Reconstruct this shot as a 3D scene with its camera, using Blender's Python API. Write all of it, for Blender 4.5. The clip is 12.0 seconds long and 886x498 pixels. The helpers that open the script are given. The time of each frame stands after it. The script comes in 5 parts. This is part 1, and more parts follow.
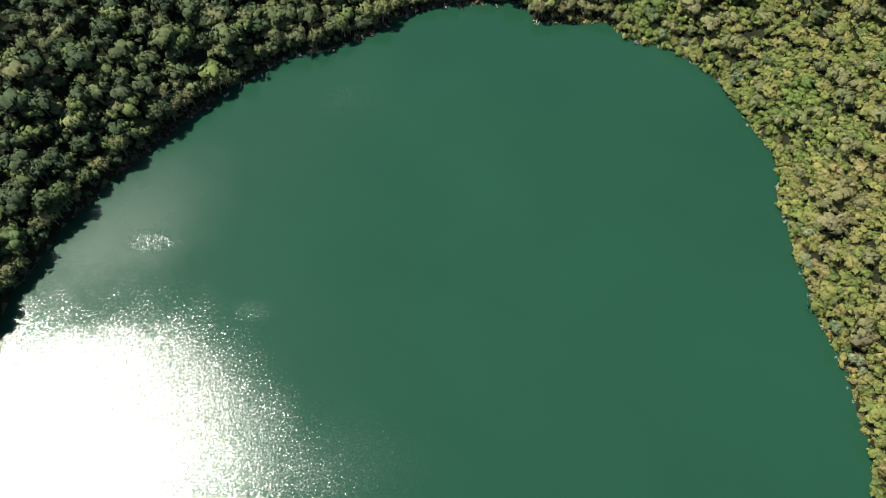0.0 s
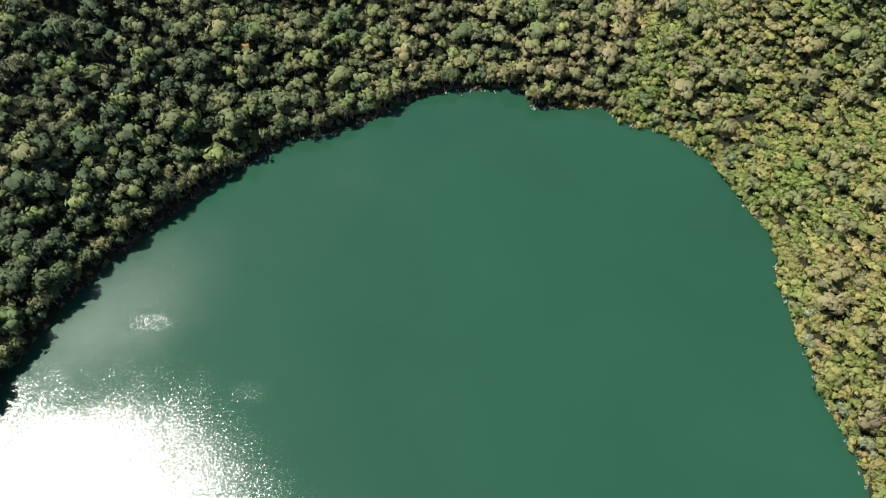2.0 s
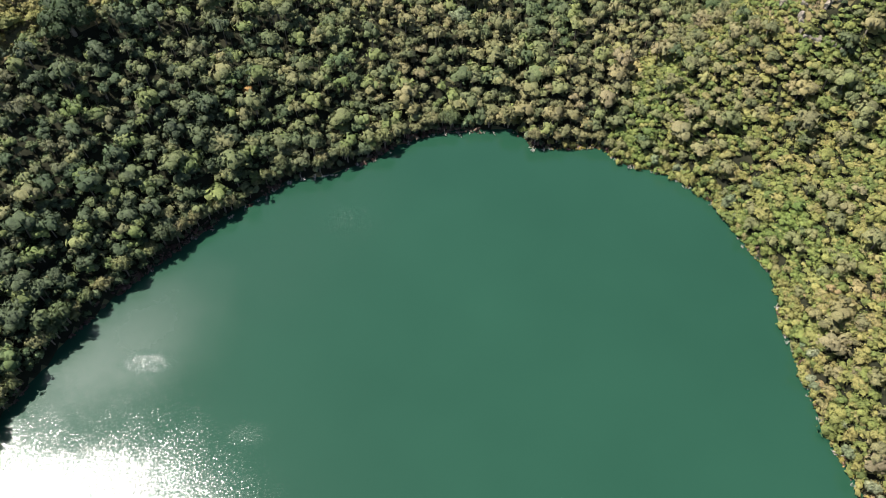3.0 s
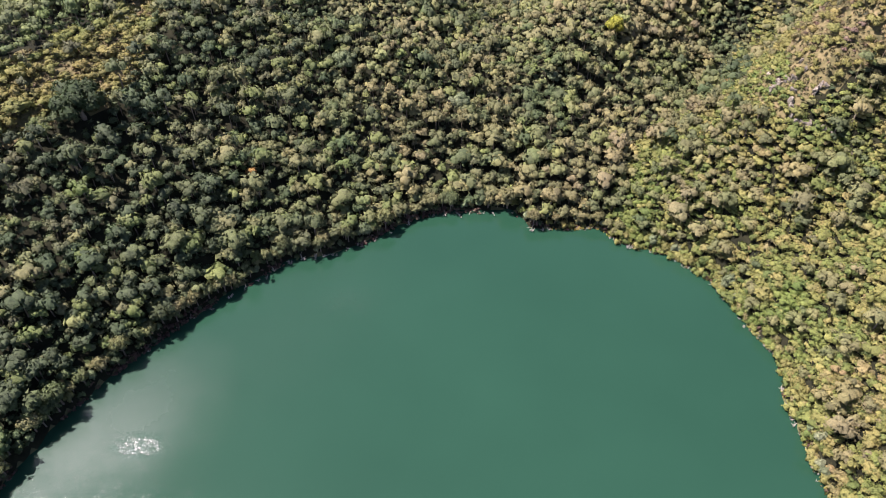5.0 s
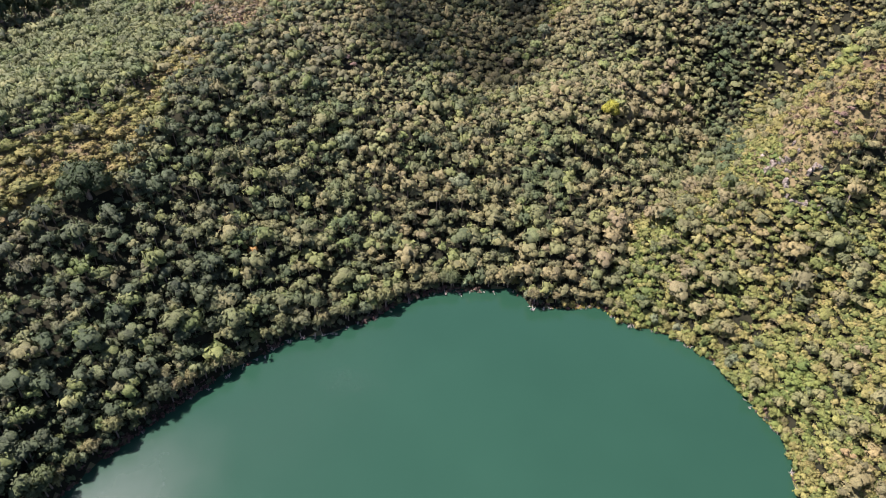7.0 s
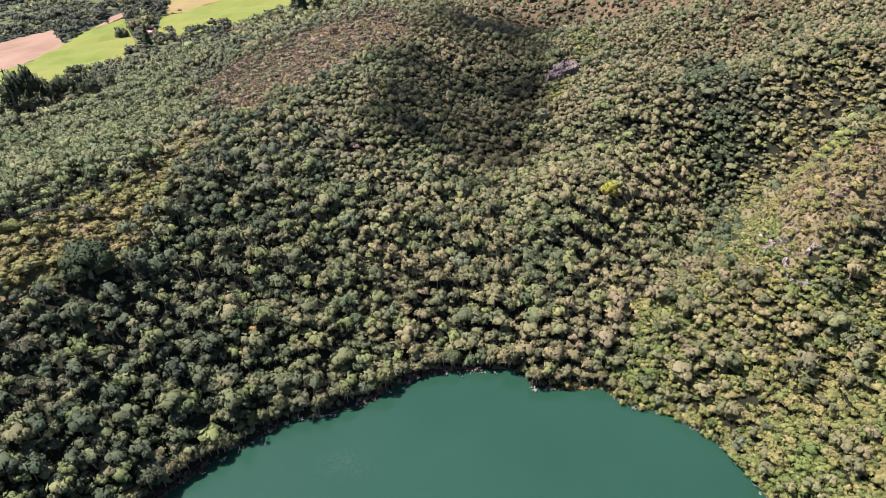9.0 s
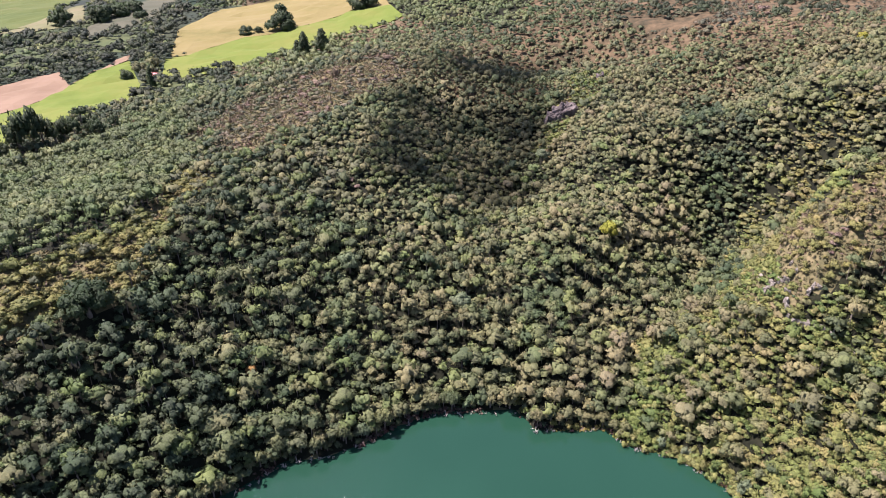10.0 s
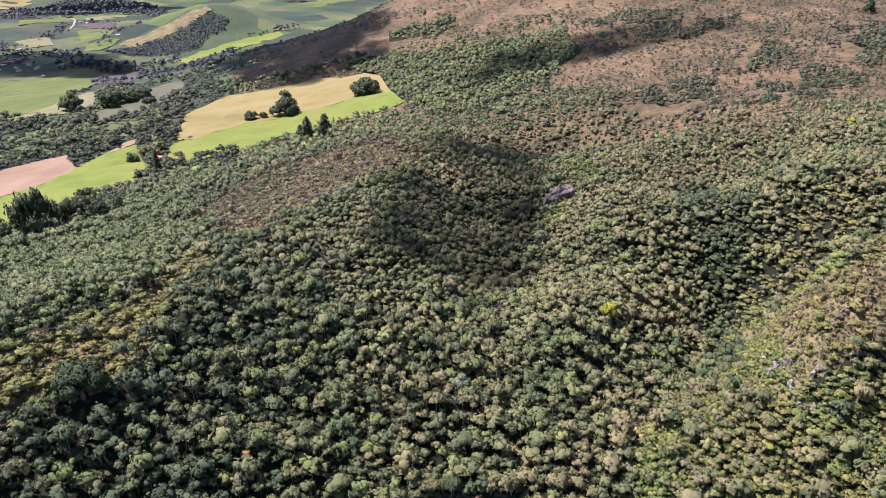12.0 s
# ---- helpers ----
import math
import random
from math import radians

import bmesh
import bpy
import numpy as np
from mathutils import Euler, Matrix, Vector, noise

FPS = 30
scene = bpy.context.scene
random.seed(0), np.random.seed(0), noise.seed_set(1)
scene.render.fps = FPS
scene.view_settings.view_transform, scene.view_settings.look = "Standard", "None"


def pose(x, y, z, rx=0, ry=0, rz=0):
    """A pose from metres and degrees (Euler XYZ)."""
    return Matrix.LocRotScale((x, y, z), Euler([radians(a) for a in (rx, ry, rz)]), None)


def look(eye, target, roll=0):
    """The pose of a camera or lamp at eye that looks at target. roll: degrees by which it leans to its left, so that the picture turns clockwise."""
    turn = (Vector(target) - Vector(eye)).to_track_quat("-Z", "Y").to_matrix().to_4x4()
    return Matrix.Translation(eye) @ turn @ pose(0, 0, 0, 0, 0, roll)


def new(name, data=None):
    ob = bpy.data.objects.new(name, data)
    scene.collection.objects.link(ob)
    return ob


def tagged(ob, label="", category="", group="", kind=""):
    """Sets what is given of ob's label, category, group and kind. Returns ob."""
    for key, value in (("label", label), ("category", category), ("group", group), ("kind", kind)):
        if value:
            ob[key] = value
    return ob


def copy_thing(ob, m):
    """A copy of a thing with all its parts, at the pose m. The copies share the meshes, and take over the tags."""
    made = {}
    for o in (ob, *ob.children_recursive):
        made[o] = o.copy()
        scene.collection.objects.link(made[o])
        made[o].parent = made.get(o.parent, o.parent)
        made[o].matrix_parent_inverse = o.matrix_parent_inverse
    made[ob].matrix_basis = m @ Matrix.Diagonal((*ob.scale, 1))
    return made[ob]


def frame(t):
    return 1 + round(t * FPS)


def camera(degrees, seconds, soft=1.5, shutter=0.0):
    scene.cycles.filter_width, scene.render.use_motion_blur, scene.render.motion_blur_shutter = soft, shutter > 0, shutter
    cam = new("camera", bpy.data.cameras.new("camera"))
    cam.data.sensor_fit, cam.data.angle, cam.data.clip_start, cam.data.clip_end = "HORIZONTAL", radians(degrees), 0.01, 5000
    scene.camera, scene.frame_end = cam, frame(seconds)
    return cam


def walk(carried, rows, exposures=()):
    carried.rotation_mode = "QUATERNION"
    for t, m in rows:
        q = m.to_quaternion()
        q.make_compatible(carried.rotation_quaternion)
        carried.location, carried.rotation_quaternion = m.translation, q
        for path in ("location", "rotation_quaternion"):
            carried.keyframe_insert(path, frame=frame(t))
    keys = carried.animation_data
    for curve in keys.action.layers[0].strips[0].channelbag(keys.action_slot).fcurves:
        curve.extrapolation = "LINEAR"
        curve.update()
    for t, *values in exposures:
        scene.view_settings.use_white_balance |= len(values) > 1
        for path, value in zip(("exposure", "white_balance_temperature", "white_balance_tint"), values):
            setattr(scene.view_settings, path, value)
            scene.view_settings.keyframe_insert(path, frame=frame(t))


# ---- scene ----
# The camera hovers over the lake and tilts slowly up from the water to the valley.
EYE_HEIGHT = 160.0
cam = camera(63.56, 12.0, soft=0.8)
TILTS = [(0.0, -62.34), (0.5, -60.81), (1.0, -59.23), (1.5, -57.59), (2.0, -55.95), (2.5, -54.37), (3.0, -52.73),
         (5.0, -46.37), (5.5, -44.78), (6.0, -43.19), (6.5, -41.62), (7.0, -40.06),
         (9.0, -33.72), (9.5, -32.11), (10.0, -30.56), (10.5, -28.96), (11.0, -27.34), (11.5, -25.73), (12.0, -24.11)]
TURNS = [(0.0, 0.0, 0.05), (3.0, -0.05, -0.03), (5.5, -0.06, -0.09), (7.0, 0.0, -0.10), (9.0, 0.09, -0.09), (10.5, 0.11, -0.16), (12.0, 0.08, -0.23)]


def turn_at(t, column):
    return float(np.interp(t, [row[0] for row in TURNS], [row[column] for row in TURNS]))


walk(cam, [(t, pose(0, 0, EYE_HEIGHT, 90 + tilt, 0, turn_at(t, 1)) @ pose(0, 0, 0, 0, 0, -turn_at(t, 2))) for t, tilt in TILTS],
     exposures=[(0.0, 1.15, 6600, 1), (3.0, 1.53, 6500, 14), (6.0, 1.68, 6480, 33), (9.0, 1.64, 6230, 33), (12.0, 1.57, 5980, 32)])

# ---- light: a high sun to one side, clear sky ----
SUN_BEARING, SUN_HEIGHT = -70.5, 60.4
sun_way = Vector((math.sin(radians(SUN_BEARING)) * math.cos(radians(SUN_HEIGHT)), math.cos(radians(SUN_BEARING)) * math.cos(radians(SUN_HEIGHT)), math.sin(radians(SUN_HEIGHT))))
world = bpy.data.worlds.new("world")
world.use_nodes = True
scene.world = world
sky = world.node_tree.nodes.new("ShaderNodeTexSky")
sky.sky_type, sky.sun_disc = "NISHITA", False
sky.sun_elevation, sky.sun_rotation = radians(SUN_HEIGHT), radians(SUN_BEARING)
world.node_tree.links.new(sky.outputs[0], world.node_tree.nodes["Background"].inputs[0])
world.node_tree.nodes["Background"].inputs[1].default_value = 0.069
lamp = bpy.data.lights.new("sun", "SUN")
lamp.energy, lamp.angle, lamp.color = 5.2, radians(0.53), (1.0, 0.95, 0.87)
sun = new("sun", lamp)
sun.matrix_world = look(sun_way * 400, (0, 0, 0))
tagged(sun, kind="structure")


# ---- materials ----
def material(name):
    m = bpy.data.materials.new(name)
    m.use_nodes = True
    nodes, links = m.node_tree.nodes, m.node_tree.links
    return m, nodes, links, nodes["Principled BSDF"]


def noise_node(nodes, links, scale, detail=4.0, coords=None, rough=0.6):
    n = nodes.new("ShaderNodeTexNoise")
    n.inputs["Scale"].default_value, n.inputs["Detail"].default_value, n.inputs["Roughness"].default_value = scale, detail, rough
    if coords is None:
        coords = nodes.new("ShaderNodeNewGeometry").outputs["Position"]
    links.new(coords, n.inputs["Vector"])
    return n


def ramp_node(nodes, links, source, stops):
    r = nodes.new("ShaderNodeValToRGB")
    while len(r.color_ramp.elements) < len(stops):
        r.color_ramp.elements.new(0.5)
    for e, (at, colour) in zip(r.color_ramp.elements, stops):
        e.position, e.color = at, (*colour, 1)
    links.new(source, r.inputs[0])
    return r


def mix_node(nodes, links, a, b, fac, blend="MIX"):
    n = nodes.new("ShaderNodeMix")
    n.data_type, n.blend_type = "RGBA", blend
    for socket, value in ((n.inputs[6], a), (n.inputs[7], b), (n.inputs[0], fac)):
        if isinstance(value, (int, float)):
            socket.default_value = value
        elif isinstance(value, tuple):
            socket.default_value = (*value, 1)
        else:
            links.new(value, socket)
    return n.outputs[2]


def bump_node(nodes, links, bsdf, height, strength, distance):
    b = nodes.new("ShaderNodeBump")
    b.inputs["Strength"].default_value, b.inputs["Distance"].default_value = strength, distance
    links.new(height, b.inputs["Height"])
    links.new(b.outputs[0], bsdf.inputs["Normal"])
    return b


def earth_material(name, stops, scales=(0.02, 0.5), fine=0.35, rough=0.95, bump=0.3):
    """Soil, grass or rock: two scales of colour and a fine relief."""
    m, nodes, links, bsdf = material(name)
    big = noise_node(nodes, links, scales[0], 5)
    small = noise_node(nodes, links, scales[1], 8, rough=0.7)
    blend = nodes.new("ShaderNodeMath")
    blend.operation = "MULTIPLY_ADD"
    links.new(small.outputs[0], blend.inputs[0])
    blend.inputs[1].default_value = fine
    shifted = nodes.new("ShaderNodeMath")
    shifted.operation = "MULTIPLY_ADD"
    links.new(big.outputs[0], shifted.inputs[0])
    shifted.inputs[1].default_value, shifted.inputs[2].default_value = 1.6, -0.3 - fine / 2
    links.new(shifted.outputs[0], blend.inputs[2])
    links.new(ramp_node(nodes, links, blend.outputs[0], stops).outputs[0], bsdf.inputs["Base Color"])
    bsdf.inputs["Roughness"].default_value = rough
    bsdf.inputs["Specular IOR Level"].default_value = 0.15
    bump_node(nodes, links, bsdf, small.outputs[0], bump, 0.4)
    return m


def leaf_material(name, stops, single=False):
    """Foliage: hue varies from tree to tree (tint, or the object's own random number) and from clump to clump."""
    m, nodes, links, bsdf = material(name)
    if single:
        tint = nodes.new("ShaderNodeObjectInfo").outputs["Random"]
    else:
        a = nodes.new("ShaderNodeAttribute")
        a.attribute_name = "tint"
        tint = a.outputs["Fac"]
    geo = nodes.new("ShaderNodeNewGeometry")
    base = ramp_node(nodes, links, tint, stops).outputs[0]
    clump = ramp_node(nodes, links, geo.outputs["Random Per Island"], [(0.0, (0.66, 0.68, 0.71)), (0.55, (0.99, 0.99, 0.99)), (1.0, (1.10, 1.09, 1.05))]).outputs[0]
    colour = mix_node(nodes, links, base, clump, 1.0, "MULTIPLY")
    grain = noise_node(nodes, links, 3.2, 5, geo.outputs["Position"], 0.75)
    # dark flecks paint in the shade of gaps between leaves, over random grain
    shade_fleck = ramp_node(nodes, links, grain.outputs[0], [(0.37, (0.45, 0.46, 0.49)), (0.5, (0.95, 0.95, 0.95)), (0.63, (1.19, 1.18, 1.14))]).outputs[0]
    colour = mix_node(nodes, links, colour, shade_fleck, 1.0, "MULTIPLY")
    grove = noise_node(nodes, links, 0.045, 3, geo.outputs["Position"], 0.6)
    drift = ramp_node(nodes, links, grove.outputs[0], [(0.36, (1.05, 0.98, 1.02)), (0.5, (1.0, 1.0, 1.0)), (0.64, (0.91, 1.03, 0.93))]).outputs[0]
    colour = mix_node(nodes, links, colour, drift, 1.0, "MULTIPLY")
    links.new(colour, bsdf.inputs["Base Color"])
    bump_node(nodes, links, bsdf, grain.outputs[0], 0.55, 0.6)
    bsdf.inputs["Roughness"].default_value = 0.6
    bsdf.inputs["Specular IOR Level"].default_value = 0.15
    back = nodes.new("ShaderNodeBsdfTranslucent")
    links.new(colour, back.inputs[0])
    both = nodes.new("ShaderNodeMixShader")
    both.inputs[0].default_value = 0.18
    links.new(bsdf.outputs[0], both.inputs[1])
    links.new(back.outputs[0], both.inputs[2])
    links.new(both.outputs[0], nodes["Material Output"].inputs[0])
    return m


FOREST_STOPS = [(0.0, (0.051, 0.072, 0.036)), (0.25, (0.086, 0.107, 0.047)), (0.5, (0.128, 0.135, 0.060)), (0.7, (0.154, 0.152, 0.066)),
                (0.85, (0.170, 0.158, 0.078)), (0.94, (0.188, 0.180, 0.074)), (1.0, (0.170, 0.156, 0.080))]
BRIGHT_STOPS = [(0.0, (0.082, 0.116, 0.034)), (0.3, (0.133, 0.160, 0.045)), (0.55, (0.173, 0.179, 0.055)), (0.8, (0.207, 0.190, 0.068)), (0.95, (0.203, 0.182, 0.080)), (1.0, (0.203, 0.162, 0.076))]
OLIVE_STOPS = [(0.0, (0.094, 0.103, 0.053)), (0.3, (0.132, 0.136, 0.062)), (0.65, (0.160, 0.154, 0.069)), (0.9, (0.170, 0.158, 0.075)), (1.0, (0.166, 0.148, 0.080))]
GREY_STOPS = [(0.0, (0.094, 0.119, 0.051)), (0.4, (0.139, 0.164, 0.066)), (0.8, (0.180, 0.200, 0.080)), (1.0, (0.184, 0.177, 0.075))]
HEATH_STOPS = [(0.0, (0.068, 0.077, 0.051)), (0.3, (0.108, 0.110, 0.067)), (0.6, (0.154, 0.130, 0.079)), (0.85, (0.175, 0.127, 0.089)), (1.0, (0.185, 0.127, 0.097))]
mat_tuft = leaf_material("dry_tufts", [(0.0, (0.085, 0.088, 0.040)), (0.5, (0.135, 0.118, 0.055)), (0.85, (0.180, 0.140, 0.075)), (1.0, (0.190, 0.135, 0.095))])
# blue of the distance haze is mixed into these leaves' base colour
mat_hazy_wood = leaf_material("hazy_wood_leaves", [(0.0, (0.013, 0.020, 0.024)), (0.6, (0.026, 0.034, 0.042)), (1.0, (0.048, 0.050, 0.058))])
mat_forest = leaf_material("forest_leaves", FOREST_STOPS)
mat_bright = leaf_material("sunny_scrub_leaves", BRIGHT_STOPS)
mat_golden = leaf_material("golden_scrub_leaves", [(0.0, (0.090, 0.111, 0.039)), (0.4, (0.143, 0.151, 0.047)), (0.75, (0.189, 0.175, 0.057)), (1.0, (0.182, 0.146, 0.069))])
mat_lime = leaf_material("fresh_green_leaves", [(0.0, (0.095, 0.123, 0.043)), (0.6, (0.141, 0.167, 0.057)), (1.0, (0.187, 0.192, 0.073))])
mat_hedge = leaf_material("dusky_wood_leaves", [(0.0, (0.026, 0.036, 0.020)), (0.6, (0.052, 0.064, 0.034)), (1.0, (0.092, 0.098, 0.052))])
mat_olive = leaf_material("olive_scrub_leaves", OLIVE_STOPS)
mat_grey = leaf_material("silver_green_leaves", GREY_STOPS)
mat_heath = leaf_material("heath_leaves", HEATH_STOPS)
mat_sedge = leaf_material("sedge_leaves", [(0.0, (0.15, 0.16, 0.04)), (1.0, (0.26, 0.22, 0.06))])
mat_reed = leaf_material("dead_reed_leaves", [(0.0, (0.06, 0.035, 0.03)), (0.7, (0.12, 0.07, 0.055)), (1.0, (0.17, 0.14, 0.11))])
mat_tree = leaf_material("tree_leaves", FOREST_STOPS, True)
mat_bush = leaf_material("bush_leaves", BRIGHT_STOPS, True)
mat_dark = leaf_material("dark_leaves", [(0.0, (0.034, 0.054, 0.023)), (1.0, (0.050, 0.070, 0.028))], True)
mat_pale = leaf_material("pale_leaves", [(0.0, (0.13, 0.165, 0.085)), (1.0, (0.20, 0.23, 0.13))], True)
mat_yellow = leaf_material("yellow_leaves", [(0.0, (0.23, 0.24, 0.03)), (1.0, (0.29, 0.28, 0.045))], True)
mat_rust = leaf_material("rust_leaves", [(0.0, (0.30, 0.17, 0.06)), (1.0, (0.36, 0.22, 0.08))], True)
mat_mauve = leaf_material("mauve_leaves", [(0.0, (0.175, 0.125, 0.095)), (1.0, (0.235, 0.175, 0.130))], True)
mat_ground = earth_material("heath_soil", [(0.0, (0.024, 0.023, 0.012)), (0.35, (0.052, 0.040, 0.021)), (0.62, (0.088, 0.062, 0.033)), (1.0, (0.126, 0.090, 0.050))], (0.02, 0.15), 1.9)
# floor is near black: deep shade between the trees is in its colour
mat_shaded_floor = earth_material("shaded_forest_floor", [(0.0, (0.0040, 0.0050, 0.0026)), (0.5, (0.0100, 0.0112, 0.0052)), (1.0, (0.0200, 0.0200, 0.0095))], (0.08, 0.6), 1.6)
mat_dry_grass = earth_material("dry_grass", [(0.0, (0.040, 0.040, 0.019)), (0.4, (0.082, 0.074, 0.033)), (0.7, (0.126, 0.104, 0.050)), (1.0, (0.172, 0.134, 0.076))], (0.06, 0.7), 2.0)
mat_bed = earth_material("lake_bed", [(0.0, (0.03, 0.04, 0.02)), (1.0, (0.10, 0.09, 0.04))], (0.1, 1.0))
mat_pasture = earth_material("mown_pasture", [(0.0, (0.056, 0.082, 0.012)), (0.4, (0.086, 0.115, 0.019)), (0.75, (0.110, 0.122, 0.026)), (1.0, (0.132, 0.119, 0.038))], (0.012, 0.1), 0.7, bump=0.15)
mat_stubble = earth_material("dry_stubble", [(0.0, (0.092, 0.086, 0.026)), (0.4, (0.136, 0.113, 0.040)), (1.0, (0.165, 0.134, 0.058))], (0.012, 0.1), 0.7, bump=0.15)
mat_soil = earth_material("ploughed_soil", [(0.0, (0.120, 0.080, 0.048)), (1.0, (0.182, 0.127, 0.082))], (0.02, 0.2), 0.35, bump=0.15)
mat_bark = earth_material("bark", [(0.0, (0.09, 0.07, 0.05)), (1.0, (0.24, 0.20, 0.16))], (0.8, 6.0))
mat_twig = earth_material("bleached_wood", [(0.0, (0.2100, 0.1890, 0.1540)), (1.0, (0.3640, 0.3430, 0.3080))], (1.5, 8.0))
mat_plaster = earth_material("white_plaster", [(0.0, (0.30, 0.29, 0.28)), (1.0, (0.46, 0.45, 0.43))], (0.6, 5.0), bump=0.05)
mat_tile = earth_material("faded_red_roof", [(0.0, (0.42, 0.16, 0.14)), (1.0, (0.60, 0.28, 0.26))], (0.5, 4.0))
mat_pane = earth_material("dark_window_glass", [(0.0, (0.03, 0.035, 0.04)), (1.0, (0.06, 0.065, 0.07))], (1.0, 6.0), rough=0.15)
# valley ground, its blue raised to paint in the haze of distance
mat_hazy_valley = earth_material("hazy_valley_pasture", [(0.0, (0.015, 0.025, 0.020)), (0.35, (0.027, 0.038, 0.024)), (0.6, (0.043, 0.053, 0.027)), (0.85, (0.066, 0.067, 0.037)), (1.0, (0.070, 0.066, 0.050))], (0.006, 0.025), 0.6)
valley_nodes, valley_links = mat_hazy_valley.node_tree.nodes, mat_hazy_valley.node_tree.links
plots = valley_nodes.new("ShaderNodeTexVoronoi")
plots.inputs["Scale"].default_value = 0.009
valley_links.new(valley_nodes.new("ShaderNodeNewGeometry").outputs["Position"], plots.inputs["Vector"])
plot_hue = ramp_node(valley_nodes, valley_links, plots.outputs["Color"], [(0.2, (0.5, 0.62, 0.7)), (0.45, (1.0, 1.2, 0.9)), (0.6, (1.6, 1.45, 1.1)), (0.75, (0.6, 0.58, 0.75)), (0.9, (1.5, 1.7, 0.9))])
plain_hue = valley_nodes["Principled BSDF"].inputs["Base Color"].links[0].from_socket
valley_links.new(mix_node(valley_nodes, valley_links, plain_hue, plot_hue.outputs[0], 1.0, "MULTIPLY"), valley_nodes["Principled BSDF"].inputs["Base Color"])
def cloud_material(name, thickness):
    """Bright vapour for the unseen shading clouds; it lets part of the light through."""
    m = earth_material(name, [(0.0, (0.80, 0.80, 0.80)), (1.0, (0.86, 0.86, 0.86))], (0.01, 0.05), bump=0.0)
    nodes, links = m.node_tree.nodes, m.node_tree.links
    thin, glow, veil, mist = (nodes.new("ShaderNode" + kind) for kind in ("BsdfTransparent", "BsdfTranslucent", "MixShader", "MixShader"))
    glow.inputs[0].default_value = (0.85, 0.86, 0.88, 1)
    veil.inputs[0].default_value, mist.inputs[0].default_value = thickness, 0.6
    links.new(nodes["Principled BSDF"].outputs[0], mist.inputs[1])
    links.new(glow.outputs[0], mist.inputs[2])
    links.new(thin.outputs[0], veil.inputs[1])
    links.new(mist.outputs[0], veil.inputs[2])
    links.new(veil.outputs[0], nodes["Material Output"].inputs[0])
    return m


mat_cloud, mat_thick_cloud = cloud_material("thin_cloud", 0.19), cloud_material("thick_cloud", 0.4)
mat_rock = earth_material("grey_rock", [(0.0, (0.062, 0.056, 0.046)), (0.5, (0.160, 0.142, 0.114)), (1.0, (0.400, 0.355, 0.290))], (0.25, 1.6), 0.9, bump=0.9)
mat_crag = earth_material("dark_crag_rock", [(0.0, (0.036, 0.030, 0.028)), (0.5, (0.110, 0.092, 0.082)), (1.0, (0.240, 0.200, 0.172))], (0.25, 1.6), 1.1, bump=0.9)


def math_node(nodes, links, operation, a, b=0.0):
    n = nodes.new("ShaderNodeMath")
    n.operation = operation
    for socket, value in zip(n.inputs, (a, b)):
        if isinstance(value, (int, float)):
            socket.default_value = value
        else:
            links.new(value, socket)
    return n.outputs[0]


def vector_node(nodes, links, operation, a, b=None):
    n = nodes.new("ShaderNodeVectorMath")
    n.operation = operation
    for socket, value in zip(n.inputs, (a, b)):
        if isinstance(value, tuple):
            socket.default_value = value
        elif value is not None:
            links.new(value, socket)
    return n.outputs[0]


def span_node(nodes, links, value, a, b, low, high):
    n = nodes.new("ShaderNodeMapRange")
    n.interpolation_type = "SMOOTHSTEP"
    for k, v in enumerate((a, b, low, high)):
        n.inputs[k + 1].default_value = v
    links.new(value, n.inputs[0])
    return n.outputs[0]


